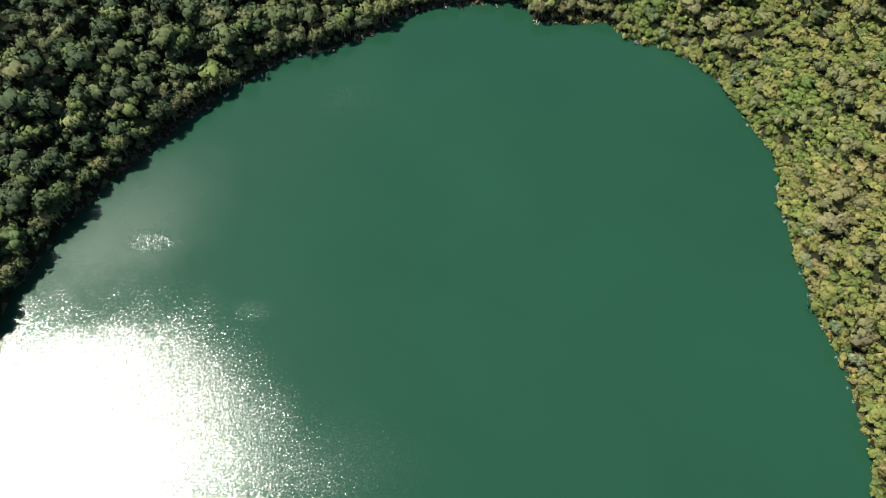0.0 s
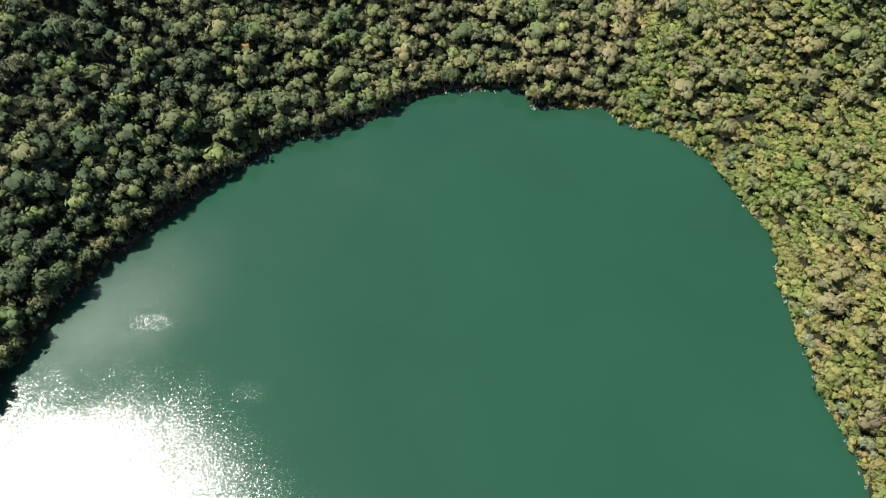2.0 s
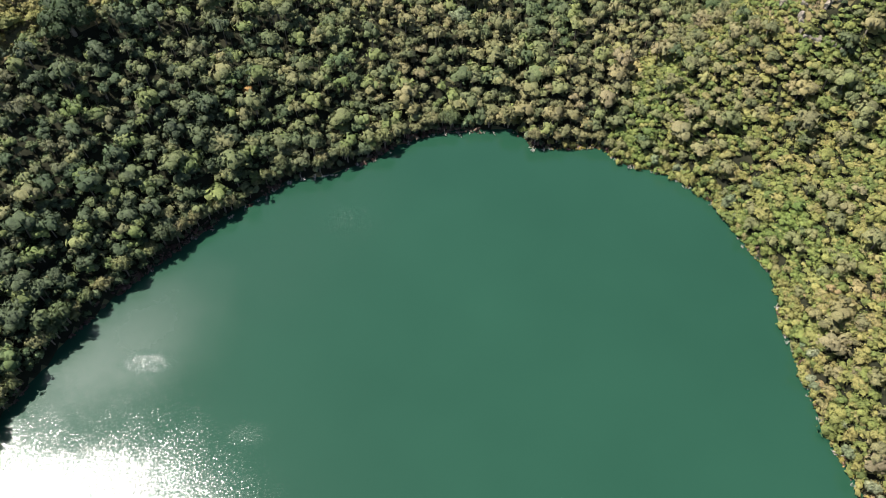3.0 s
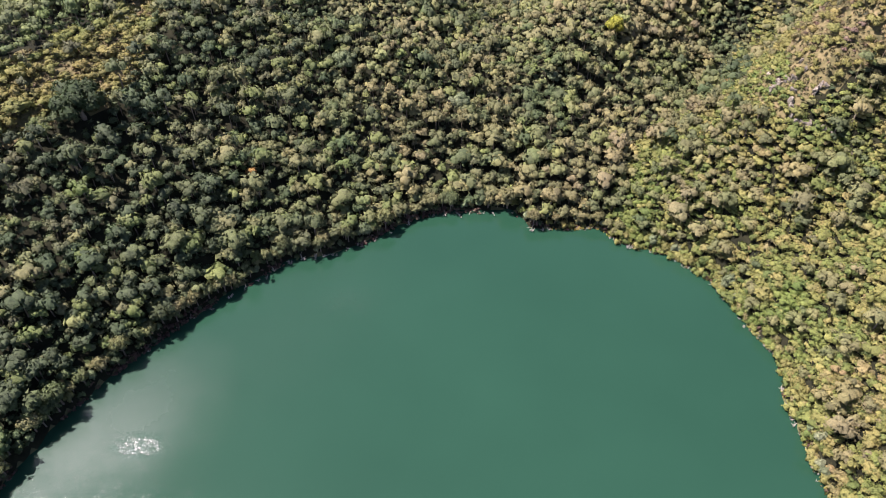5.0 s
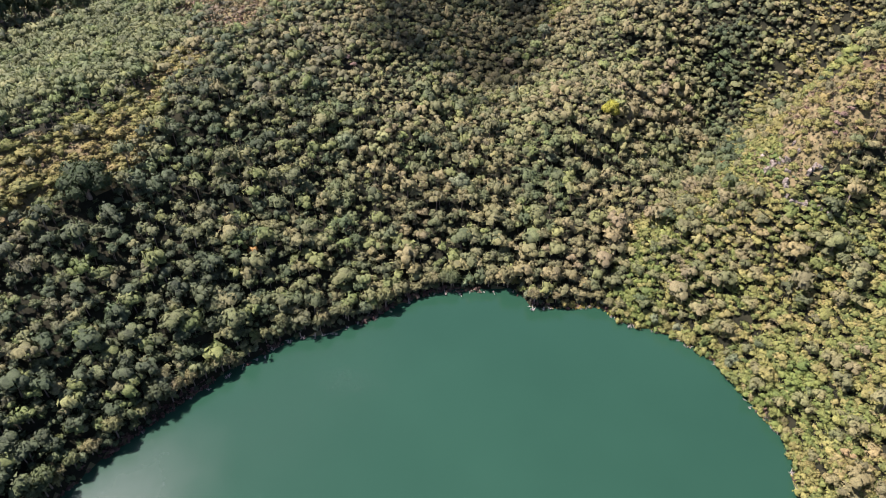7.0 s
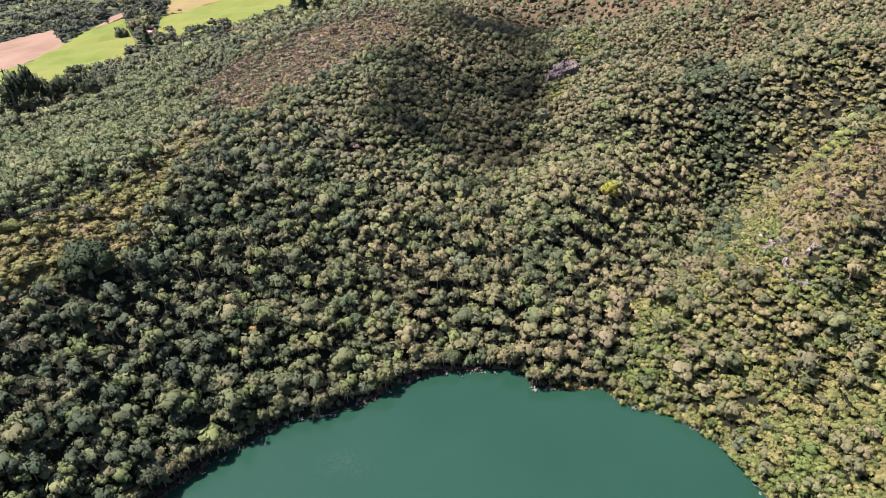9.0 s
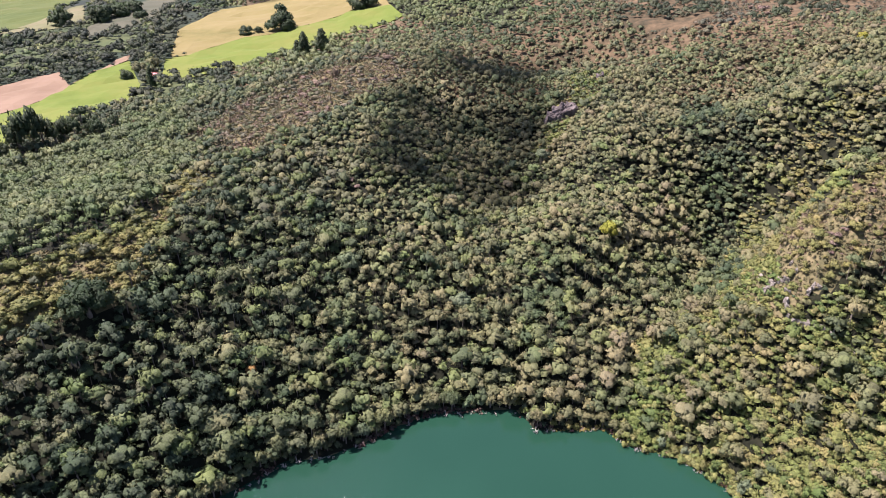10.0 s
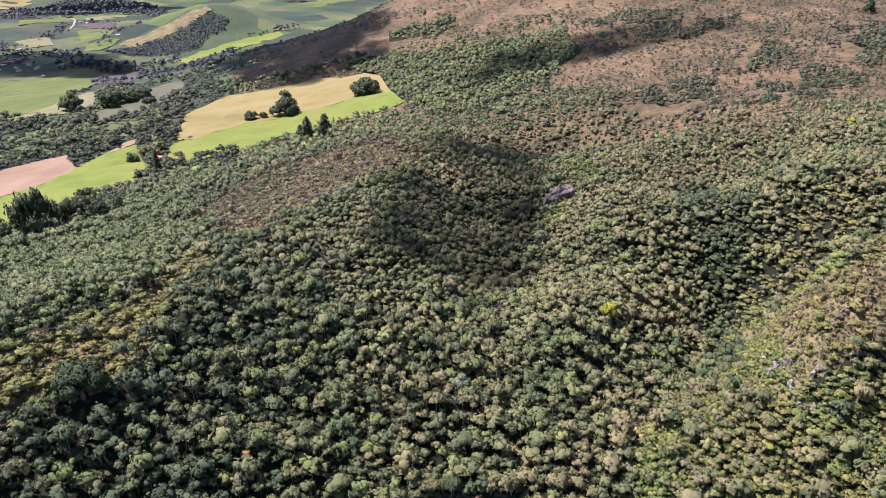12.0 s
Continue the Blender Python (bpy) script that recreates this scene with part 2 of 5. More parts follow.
def water_material():
    """Turbid green lake: ruffled by the wind on the open water, calm in the lee of the wooded bank, with a few gusts there."""
    m, nodes, links, bsdf = material("lake_water")
    place = nodes.new("ShaderNodeNewGeometry").outputs["Position"]
    drift = noise_node(nodes, links, 0.014, 3, place)
    links.new(ramp_node(nodes, links, drift.outputs[0], [(0.3, (0.0078, 0.0325, 0.0186)), (0.7, (0.0097, 0.0383, 0.0223))]).outputs[0], bsdf.inputs["Base Color"])
    bsdf.inputs["IOR"].default_value, bsdf.inputs["Specular IOR Level"].default_value = 1.33, 0.6
    xyz = nodes.new("ShaderNodeSeparateXYZ")
    links.new(place, xyz.inputs[0])
    edge = noise_node(nodes, links, 0.05, 6, place, 0.7)
    line = math_node(nodes, links, "MULTIPLY_ADD", edge.outputs[0], 34.0)
    line.node.inputs[2].default_value = -17.0
    grain = noise_node(nodes, links, 1.1, 3, place, 0.8)
    speck = math_node(nodes, links, "MULTIPLY_ADD", grain.outputs[0], 64.0)
    speck.node.inputs[2].default_value = -32.0
    along = math_node(nodes, links, "ADD", math_node(nodes, links, "ADD", xyz.outputs[1], line), speck)
    lee = math_node(nodes, links, "MAXIMUM", math_node(nodes, links, "ADD", xyz.outputs[0], 58.0), 0.0)
    along = math_node(nodes, links, "ADD", along, math_node(nodes, links, "MULTIPLY", lee, 1.0))
    ruffle = span_node(nodes, links, along, 57.0, 77.0, 1.0, 0.15)
    for gx, gy, wide, deep, force in GUSTS:
        dx = math_node(nodes, links, "DIVIDE", math_node(nodes, links, "SUBTRACT", xyz.outputs[0], gx), wide)
        dy = math_node(nodes, links, "DIVIDE", math_node(nodes, links, "SUBTRACT", xyz.outputs[1], gy), deep)
        far = math_node(nodes, links, "SQRT", math_node(nodes, links, "ADD", math_node(nodes, links, "MULTIPLY", dx, dx), math_node(nodes, links, "MULTIPLY", dy, dy)))
        far = math_node(nodes, links, "ADD", far, math_node(nodes, links, "MULTIPLY", grain.outputs[0], 1.4))
        ruffle = math_node(nodes, links, "MAXIMUM", ruffle, span_node(nodes, links, far, 0.9, 1.8, force, 0.0))
    # patches of fine ripples that only dull the shine: place, course, reach along and across, roughness
    rough = 0.08
    for cx, cy, course, length, width, peak in ((-77.0, 97.0, 43.8, 40.0, 24.0, 0.30), (-38.0, 126.0, 30.0, 62.0, 34.0, 0.205)):
        c, s = math.cos(radians(course)), math.sin(radians(course))
        off_x, off_y = math_node(nodes, links, "SUBTRACT", xyz.outputs[0], cx), math_node(nodes, links, "SUBTRACT", xyz.outputs[1], cy)
        dx = math_node(nodes, links, "ADD", math_node(nodes, links, "MULTIPLY", off_x, c / length), math_node(nodes, links, "MULTIPLY", off_y, s / length))
        dy = math_node(nodes, links, "SUBTRACT", math_node(nodes, links, "MULTIPLY", off_x, s / width), math_node(nodes, links, "MULTIPLY", off_y, c / width))
        far = math_node(nodes, links, "SQRT", math_node(nodes, links, "ADD", math_node(nodes, links, "MULTIPLY", dx, dx), math_node(nodes, links, "MULTIPLY", dy, dy)))
        far = math_node(nodes, links, "ADD", far, math_node(nodes, links, "MULTIPLY", edge.outputs[0], 0.7))
        rough = math_node(nodes, links, "MAXIMUM", rough, span_node(nodes, links, far, 0.4, 1.7, peak, 0.08))
    # ruffled water keeps its glitter crisp
    bright = math_node(nodes, links, "MULTIPLY", math_node(nodes, links, "MINIMUM", ruffle, 1.0), 0.9)
    rough = math_node(nodes, links, "ADD", math_node(nodes, links, "MULTIPLY", rough, math_node(nodes, links, "SUBTRACT", 1.0, bright)), math_node(nodes, links, "MULTIPLY", bright, 0.19))
    links.new(rough, bsdf.inputs["Roughness"])
    # each wavelet is a small facet; its slope lies anywhere within a round spread, now and then steeper
    tilt = None
    for size, slope in ((7.5, 0.102), (4.8, 0.040)):
        cells = nodes.new("ShaderNodeTexVoronoi")
        cells.inputs["Scale"].default_value = size
        links.new(place, cells.inputs["Vector"])
        chance = nodes.new("ShaderNodeSeparateColor")
        links.new(cells.outputs["Color"], chance.inputs[0])
        lean = math_node(nodes, links, "MULTIPLY", math_node(nodes, links, "SQRT", chance.outputs[0]), slope)
        steep_share = math_node(nodes, links, "MULTIPLY_ADD", math_node(nodes, links, "POWER", chance.outputs[2], 14.0), 1.3)
        steep_share.node.inputs[2].default_value = 1.0
        lean = math_node(nodes, links, "MULTIPLY", lean, steep_share)
        course = math_node(nodes, links, "MULTIPLY", chance.outputs[1], 2 * math.pi)
        facet = nodes.new("ShaderNodeCombineXYZ")
        links.new(math_node(nodes, links, "MULTIPLY", lean, math_node(nodes, links, "COSINE", course)), facet.inputs[0])
        links.new(math_node(nodes, links, "MULTIPLY", lean, math_node(nodes, links, "SINE", course)), facet.inputs[1])
        tilt = facet.outputs[0] if tilt is None else vector_node(nodes, links, "ADD", tilt, facet.outputs[0])
    scaled = nodes.new("ShaderNodeVectorMath")
    scaled.operation = "SCALE"
    links.new(tilt, scaled.inputs[0])
    links.new(ruffle, scaled.inputs["Scale"])
    leaning = vector_node(nodes, links, "ADD", scaled.outputs[0], (0.0, 0.0, 1.0))
    links.new(vector_node(nodes, links, "NORMALIZE", leaning), bsdf.inputs["Normal"])
    return m


# gusts on the calm water: place, reach each way, strength
GUSTS = [(-74.0, 86.0, 9.5, 4.2, 1.42), (-46.0, 67.0, 8.0, 5.0, 0.8), (-27.0, 132.0, 14.0, 9.0, 2.0), (-22.0, 30.0, 32.0, 18.0, 0.85)]
mat_water = water_material()

# ---- the lie of the land ----
LAKE_X, LAKE_Y = 0.0, 85.0
SHORE = [(-180, 175), (-150, 160), (-125, 126), (-103, 110.6), (-90, 100.1), (-80, 92.6), (-69, 85.6), (-58, 81.6), (-47, 78.2), (-37, 78.6), (-28, 74.6),
         (-19, 74.6), (-11, 79.2), (0, 84.6), (9, 85.5), (15, 88), (20, 82), (27, 86), (33, 92), (38, 90), (47, 95.5), (57, 97), (65, 94),
         (74, 95), (80, 90.5), (92, 89.5), (102, 93), (111, 101), (123, 111), (150, 150), (180, 175)]
# knolls, spurs and hollows: place, reach, rise
HILLS = [(454, 809, 464, 34.2), (142, 215, 26, 28.7), (93, 294, 68, 9.6), (-45, 404, 90, 26.4), (-112, 228, 38, 12.2), (217, 374, 43, 7.3),
         (-237, 605, 143, 12.0), (60, 1200, 120, 33.9), (454, 809, 306, 29.6), (124, 210, 24, 29.2), (65, 243, 25, 27.2), (162, 313, 35, 25.9),
         (93, 294, 31, 17.4), (-496, 794, 206, 17.5), (107, 188, 22, 26.4), (-17, 482, 48, 12.9), (-135, 184, 23, 9.0), (-70, 285, 44, 18.2),
         (217, 374, 95, 21.5), (91, 421, 43, 31.1), (132, 523, 54, 10.3), (60, 356, 36, 24.7), (-154, 1090, 110, 9.9)]
# the long brown hill behind, and the wooded hill in the valley
FAR_HILLS = [(150, 1350, 280, 90), (-530, 1680, 120, 68), (-640, 1320, 65, 13)]
HOLLOWS = [(-118, 596, 200, 33.8), (104, 230, 25, 29.8), (142, 215, 85, 4.8), (-70, 285, 29, 9.0), (129, 286, 31, 52.5), (31, 303, 30, 20.7),
         (146, 383, 41, 38.2), (83, 469, 48, 39.9), (48, 364, 37, 47.1), (65, 243, 38, 22.4), (105, 206, 23, 17.4), (-118, 596, 304, 8.8)]


def ease(a, b, v):
    k = np.clip((v - a) / (b - a), 0, 1)
    return k * k * (3 - 2 * k)


def wobble(x, y, size, seed):
    """Smooth unevenness of about that size, mostly between -1 and 1."""
    table = np.random.default_rng(seed).uniform(-1, 1, (64, 64))
    total = 0
    for octave, weight in ((2.0, 1.1), (4.7, 0.5)):
        u, v = x / size * octave + 17.3, y / size * octave + 5.1
        i, j = np.floor(u).astype(int), np.floor(v).astype(int)
        fu, fv = u - i, v - j
        fu, fv = fu * fu * (3 - 2 * fu), fv * fv * (3 - 2 * fv)
        low = table[i % 64, j % 64] * (1 - fu) + table[(i + 1) % 64, j % 64] * fu
        high = table[i % 64, (j + 1) % 64] * (1 - fu) + table[(i + 1) % 64, (j + 1) % 64] * fu
        total = total + weight * (low * (1 - fv) + high * fv)
    return total


def bearing(x, y):
    return np.degrees(np.arctan2(x - LAKE_X, y - LAKE_Y))


def shore_distance(x, y):
    b = bearing(x, y)
    reach = np.interp(b, [s[0] for s in SHORE], [s[1] for s in SHORE])
    return (np.hypot(x - LAKE_X, y - LAKE_Y) - reach) * 0.93


def land(x, y):
    x, y = np.asarray(x, float), np.asarray(y, float)
    d = shore_distance(x, y) + 0.8 * wobble(x, y, 9, 1)
    out, b, dry = np.hypot(x - LAKE_X, y - LAKE_Y), bearing(x, y), np.maximum(d, 0)
    rim = 13 + 19 * ease(-15, -60, b) * ease(330, 180, out) + 24 * ease(35, 75, b) * ease(400, 150, out)
    z = np.where(d > 0, rim * (1 - np.exp(-dry / 38)) + 0.2 * np.minimum(dry, 5), np.maximum(d * 0.35, -9))
    z = np.maximum(z - 80 * ease(450, 1900, y - 1.2 * x) * ease(60, 200, d), -80)
    rise = sum(h * np.exp(-((x - cx) ** 2 + (y - cy) ** 2) / (2 * r * r)) for cx, cy, r, h in HILLS + FAR_HILLS)
    rise = rise - sum(h * np.exp(-((x - cx) ** 2 + (y - cy) ** 2) / (2 * r * r)) for cx, cy, r, h in HOLLOWS)
    rough = 1.2 * wobble(x, y, 34, 2) + 0.5 * wobble(x, y, 13, 3) + np.minimum(out / 400, 6) * wobble(x, y, 230, 5)
    far = 140 * ease(2300, 4400, out) * (1 + 0.5 * wobble(x, y, 900, 7))
    return z + (rise + rough) * ease(-2, 30, d) + far


def mesh_object(name, verts, faces, mat, smooth=True, tint=None, slots=None, normals=None):
    """A mesh from arrays: corners, and faces that all have the same number of corners."""
    me = bpy.data.meshes.new(name)
    verts, faces = np.asarray(verts, np.float32), np.asarray(faces, np.int32)
    me.vertices.add(len(verts))
    me.vertices.foreach_set("co", verts.ravel())
    n, sides = faces.shape
    me.loops.add(n * sides)
    me.loops.foreach_set("vertex_index", faces.ravel())
    me.polygons.add(n)
    me.polygons.foreach_set("loop_start", np.arange(0, n * sides, sides, dtype=np.int32))
    me.polygons.foreach_set("use_smooth", np.full(n, smooth))
    for one in (mat if isinstance(mat, (list, tuple)) else [mat]):
        me.materials.append(one)
    if slots is not None:
        me.polygons.foreach_set("material_index", np.asarray(slots, np.int32))
    if tint is not None:
        layer = me.attributes.new("tint", "FLOAT", "FACE")
        layer.data.foreach_set("value", np.asarray(tint, np.float32))
    if normals is not None:
        layer = me.attributes.new("custom_normal", "FLOAT_VECTOR", "POINT")
        layer.data.foreach_set("vector", np.asarray(normals, np.float32).ravel())
    me.update(calc_edges=True)
    return new(name, me)


def inside(x, y, outline):
    """Whether each place lies within an outline."""
    hit = np.zeros(np.shape(x), bool)
    for (ax, ay), (bx, by) in zip(outline, outline[1:] + outline[:1]):
        cross = (ay > y) != (by > y)
        hit ^= cross & (x < (bx - ax) * (y - ay) / ((by - ay) or 1e-9) + ax)
    return hit


STUBBLE = [(-234, 608), (-261, 717), (-245, 806), (-195, 814), (-146, 833), (-93, 825), (-74, 818), (-54, 735), (-85, 751), (-140, 689), (-184, 665), (-218, 613)]
PASTURE = [(-236, 601), (-218, 613), (-184, 665), (-140, 689), (-85, 751), (-54, 735), (-39, 690), (-50, 674), (-96, 649), (-126, 615), (-164, 568), (-198, 532), (-218, 543)]
LOW_PASTURE = [(-304, 425), (-295, 448), (-286, 473), (-280, 510), (-280, 547), (-261, 589), (-225, 516), (-217, 475), (-232, 443), (-240, 415), (-254, 378), (-266, 365)]
PLOUGHED = [(-345, 492), (-335, 517), (-323, 543), (-307, 561), (-282, 523), (-276, 580), (-268, 611), (-262, 592), (-280, 546), (-280, 510), (-286, 473), (-295, 448), (-304, 425)]
FAR_PASTURE = [(-727, 1123), (-688, 1119), (-578, 1166), (-504, 1188), (-518, 1066), (-462, 894), (-421, 773), (-461, 734), (-477, 721)]
YELLOW_PASTURE = [(-453, 720), (-440, 810), (-450, 922), (-371, 753), (-403, 727), (-434, 718)]
DULL_PASTURE = [(-357, 724), (-372, 866), (-358, 963), (-314, 881), (-310, 759), (-332, 672)]
HILL_PASTURE = [(-476, 1282), (-466, 1393), (-396, 1504), (-346, 1545), (-330, 1520), (-384, 1410), (-427, 1334), (-425, 1207)]
SPUR_CREST = [(47, 350), (64, 381), (107, 493), (103, 424), (67, 355), (51, 329)]
SPUR_EDGE = [(109, 243), (133, 290), (148, 302), (167, 302), (128, 198), (118, 205), (110, 212), (92, 188)]
DRY_HILLSIDE = [(-657, 1478), (-576, 1568), (-523, 1640), (-502, 1616), (-532, 1540), (-609, 1429)]
WOODED_HILL = [(-638, 1380), (-594, 1449), (-532, 1540), (-497, 1613), (-455, 1587), (-472, 1490), (-485, 1386), (-570, 1331)]
FIELDS = [STUBBLE, PASTURE, LOW_PASTURE, PLOUGHED, FAR_PASTURE, YELLOW_PASTURE, DULL_PASTURE, HILL_PASTURE, DRY_HILLSIDE]
SILVER = [(-259, 347), (-245, 364), (-223, 348), (-197, 399), (-179, 443), (-149, 515), (-131, 450), (-149, 392), (-105, 273), (-109, 220), (-122, 195), (-134, 186), (-147, 185)]
CREST = [(-149, 187), (-135, 188), (-123, 198), (-110, 221), (-106, 278), (-93, 258), (-96, 206), (-96, 189), (-103, 177), (-112, 171), (-122, 162), (-131, 156)]
BROWN = [(-133, 344), (-122, 402), (-93, 428), (-58, 431), (-31, 461), (-17, 424), (-43, 363), (-67, 328), (-90, 289)]
SUNNY = [(52, 168), (70, 199), (107, 239), (128, 278), (100, 171), (125, 171), (136, 170), (128, 136), (160, 0), (60, 0)]
SPUR = [(50, 352), (64, 379), (93, 413), (135, 415), (119, 321), (121, 292), (82, 243), (46, 230)]
BARE_SPUR = [(97, 201), (132, 258), (120, 212), (128, 199), (196, 266), (132, 178), (115, 174), (106, 173), (100, 170), (93, 176)]
HILL_WOODS = [[(-55, 723), (-95, 826), (-129, 885), (-103, 903), (-60, 890), (-18, 879), (8, 869), (54, 844), (92, 845), (135, 833), (140, 790), (127, 738), (108, 701), (91, 671), (74, 654), (68, 595), (45, 603), (7, 628), (-30, 668)],
              [(-72, 977), (-36, 989), (17, 979), (23, 941), (-12, 937), (-48, 938)], [(161, 822), (195, 856), (256, 824), (259, 756), (312, 793), (318, 769), (261, 725), (225, 712), (180, 753)]]
THICKETS = [[(254, 635), (288, 683), (299, 665), (271, 600), (249, 601)], [(283, 586), (318, 584), (290, 519), (231, 446), (247, 504)], [(238, 548), (263, 554), (226, 465), (208, 469)],
            [(132, 572), (166, 582), (208, 588), (190, 520), (165, 501), (139, 523)], [(389, 721), (440, 725), (400, 581), (322, 583)]]
EAST_SLOPE = [(145, 306), (159, 316), (173, 314), (200, 310), (145, 208), (132, 194), (160, 275), (113, 205), (115, 227), (140, 282)]
GULLY = [(136, 409), (152, 393), (146, 315), (152, 306), (140, 306), (139, 293), (131, 280), (118, 238), (109, 233), (108, 243), (113, 273), (122, 296), (118, 313), (115, 328)]
FAR_WOOD = [(-1231, 2192), (-1221, 2412), (-1113, 2459), (-1016, 2444), (-831, 2231), (-800, 2090), (-940, 2131), (-1042, 2074), (-1124, 1994), (-1250, 2010)]
KNOLL = [(-840, 1385), (-791, 1414), (-771, 1461), (-718, 1421), (-627, 1304), (-560, 1235), (-600, 1215), (-727, 1195), (-762, 1192), (-884, 1387)]
HEATH = [(-379, 1070), (-314, 1148), (-312, 1549), (-200, 2000), (900, 2000), (1200, 1200), (700, 600), (227, 357), (196, 430), (148, 508), (116, 653), (134, 810), (61, 936), (-32, 947), (-124, 863), (-242, 871)]


def stray(x, y, amount, size, seed):
    """Places shifted to and fro, so that the edges of zones run unevenly."""
    return x + amount * wobble(x, y, size, seed), y + amount * wobble(x, y, size, seed + 5)


def heathiness(x, y):
    """1 on the bare brown hills, 0 in closed forest."""
    u, v = stray(x, y, 7, 40, 12)
    uu, vv = stray(x, y, 38, 130, 13)
    patch = 0.63 + 0.4 * wobble(x, y, 95, 14) + 0.25 * wobble(x, y, 37, 15)
    for outline in HILL_WOODS + THICKETS:
        patch = np.where(inside(u, v, outline), 0.04, patch)
    return np.clip(np.where(inside(uu, vv, HEATH), patch, 0) + 0.55 * inside(u, v, BROWN) + 0.4 * inside(u, v, BARE_SPUR) + 0.15 * inside(u, v, CREST), 0, 1)


def build_ground():
    rings = [30.0]
    while rings[-1] < 4750:
        rings.append(rings[-1] + (2 if rings[-1] < 150 else 4 if rings[-1] < 620 else max(4, 0.022 * rings[-1])))
    turns = 380
    r, a = np.meshgrid(np.array(rings), np.arange(turns) * 2 * math.pi / turns, indexing="ij")
    x, y = LAKE_X + r * np.sin(a), LAKE_Y + r * np.cos(a)
    under = np.zeros(x.shape)
    for outline in FIELDS:
        under += inside(x, y, outline)
    verts = np.stack([x, y, land(x, y) - 1.6 * (under > 0)], -1).reshape(-1, 3)
    i, j = np.meshgrid(np.arange(len(rings) - 1), np.arange(turns), indexing="ij")
    jj = (j + 1) % turns
    faces = np.stack([i * turns + j, i * turns + jj, (i + 1) * turns + jj, (i + 1) * turns + j], -1).reshape(-1, 4)[:, ::-1]
    mid = verts[faces].mean(1)
    mx, my = mid[:, 0], mid[:, 1]
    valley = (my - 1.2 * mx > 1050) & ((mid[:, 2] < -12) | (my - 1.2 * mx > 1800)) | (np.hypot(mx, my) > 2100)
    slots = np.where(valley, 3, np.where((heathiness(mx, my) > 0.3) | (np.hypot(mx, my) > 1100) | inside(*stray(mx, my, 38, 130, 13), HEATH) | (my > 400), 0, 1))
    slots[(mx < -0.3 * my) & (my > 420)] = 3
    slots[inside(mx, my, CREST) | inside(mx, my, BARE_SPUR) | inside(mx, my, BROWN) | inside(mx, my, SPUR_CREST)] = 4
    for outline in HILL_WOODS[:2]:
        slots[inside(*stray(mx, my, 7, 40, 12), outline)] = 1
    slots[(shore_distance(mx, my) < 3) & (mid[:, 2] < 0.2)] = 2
    ground = mesh_object("ground", verts, faces, [mat_ground, mat_shaded_floor, mat_bed, mat_hazy_valley, mat_dry_grass], slots=slots)
    tagged(ground, "brown heath and dark forest floor of rolling hills", "ground", kind="structure")


build_ground()
rim_turns = 240
around = np.arange(rim_turns) * 2 * math.pi / rim_turns
reach = np.interp((np.degrees(around) + 180) % 360 - 180, [s[0] for s in SHORE], [s[1] for s in SHORE]) + 6
hub = np.array([[LAKE_X, LAKE_Y, 0.0]])
lake_verts = np.concatenate([hub, np.stack([LAKE_X + reach * np.sin(around), LAKE_Y + reach * np.cos(around), 0 * around], -1)])
lake_faces = np.stack([np.zeros(rim_turns, int), 1 + (np.arange(rim_turns) + 1) % rim_turns, 1 + np.arange(rim_turns)], -1)
tagged(mesh_object("water", lake_verts, lake_faces, mat_water), "calm emerald green lake water with sun glitter", "lake", kind="structure")


def build_field(name, outline, mat, label, step=6.0, lift=0.3):
    """A field laid over the land, a hand above it, cut to its outline."""
    bm = bmesh.new()
    bm.faces.new([bm.verts.new((px, py, 0)) for px, py in outline])
    xs, ys = [p[0] for p in outline], [p[1] for p in outline]
    for axis, low, high in (((1, 0, 0), min(xs), max(xs)), ((0, 1, 0), min(ys), max(ys))):
        at = low + step
        while at < high:
            everything = list(bm.verts) + list(bm.edges) + list(bm.faces)
            bmesh.ops.bisect_plane(bm, geom=everything, plane_co=(at * axis[0], at * axis[1], 0), plane_no=axis)
            at += step
    co = np.array([v.co for v in bm.verts])
    z = land(co[:, 0], co[:, 1]) + lift
    for v, height in zip(bm.verts, z):
        v.co.z = height
    rim = bmesh.ops.extrude_edge_only(bm, edges=[e for e in bm.edges if e.is_boundary])
    for v in rim["geom"]:
        if isinstance(v, bmesh.types.BMVert):
            v.co.z -= 4.0
    bmesh.ops.recalc_face_normals(bm, faces=bm.faces)
    me = bpy.data.meshes.new(name)
    bm.to_mesh(me)
    bm.free()
    me.materials.append(mat)
    tagged(new(name, me), label, "field", kind="structure")


mat_dull = earth_material("rough_grazing", [(0.0, (0.0385, 0.0468, 0.0264)), (1.0, (0.088, 0.0825, 0.0528))], (0.02, 0.2), 0.4)
mat_straw = earth_material("yellow_pasture", [(0.0, (0.07, 0.085, 0.03)), (1.0, (0.14, 0.12, 0.066))], (0.02, 0.2), 0.3)
mat_meadow = earth_material("valley_meadow", [(0.0, (0.042, 0.062, 0.014)), (0.6, (0.064, 0.080, 0.020)), (1.0, (0.100, 0.090, 0.036))], (0.012, 0.06), 0.9)
build_field("field_stubble", STUBBLE, mat_stubble, "dry straw-coloured stubble field on a gentle slope", 12)
build_field("field_pasture", PASTURE, mat_pasture, "bright green mown pasture beside the stubble", 12)
build_field("field_low_pasture", LOW_PASTURE, mat_pasture, "bright green pasture below the wooded rim", 12)
build_field("field_ploughed", PLOUGHED, mat_soil, "pale pinkish bare ploughed soil", 12)
build_field("field_far_pasture", FAR_PASTURE, mat_meadow, "green pasture far down the valley", 20)
build_field("field_yellow_pasture", YELLOW_PASTURE, mat_straw, "yellowing pasture below the hedges", 20)
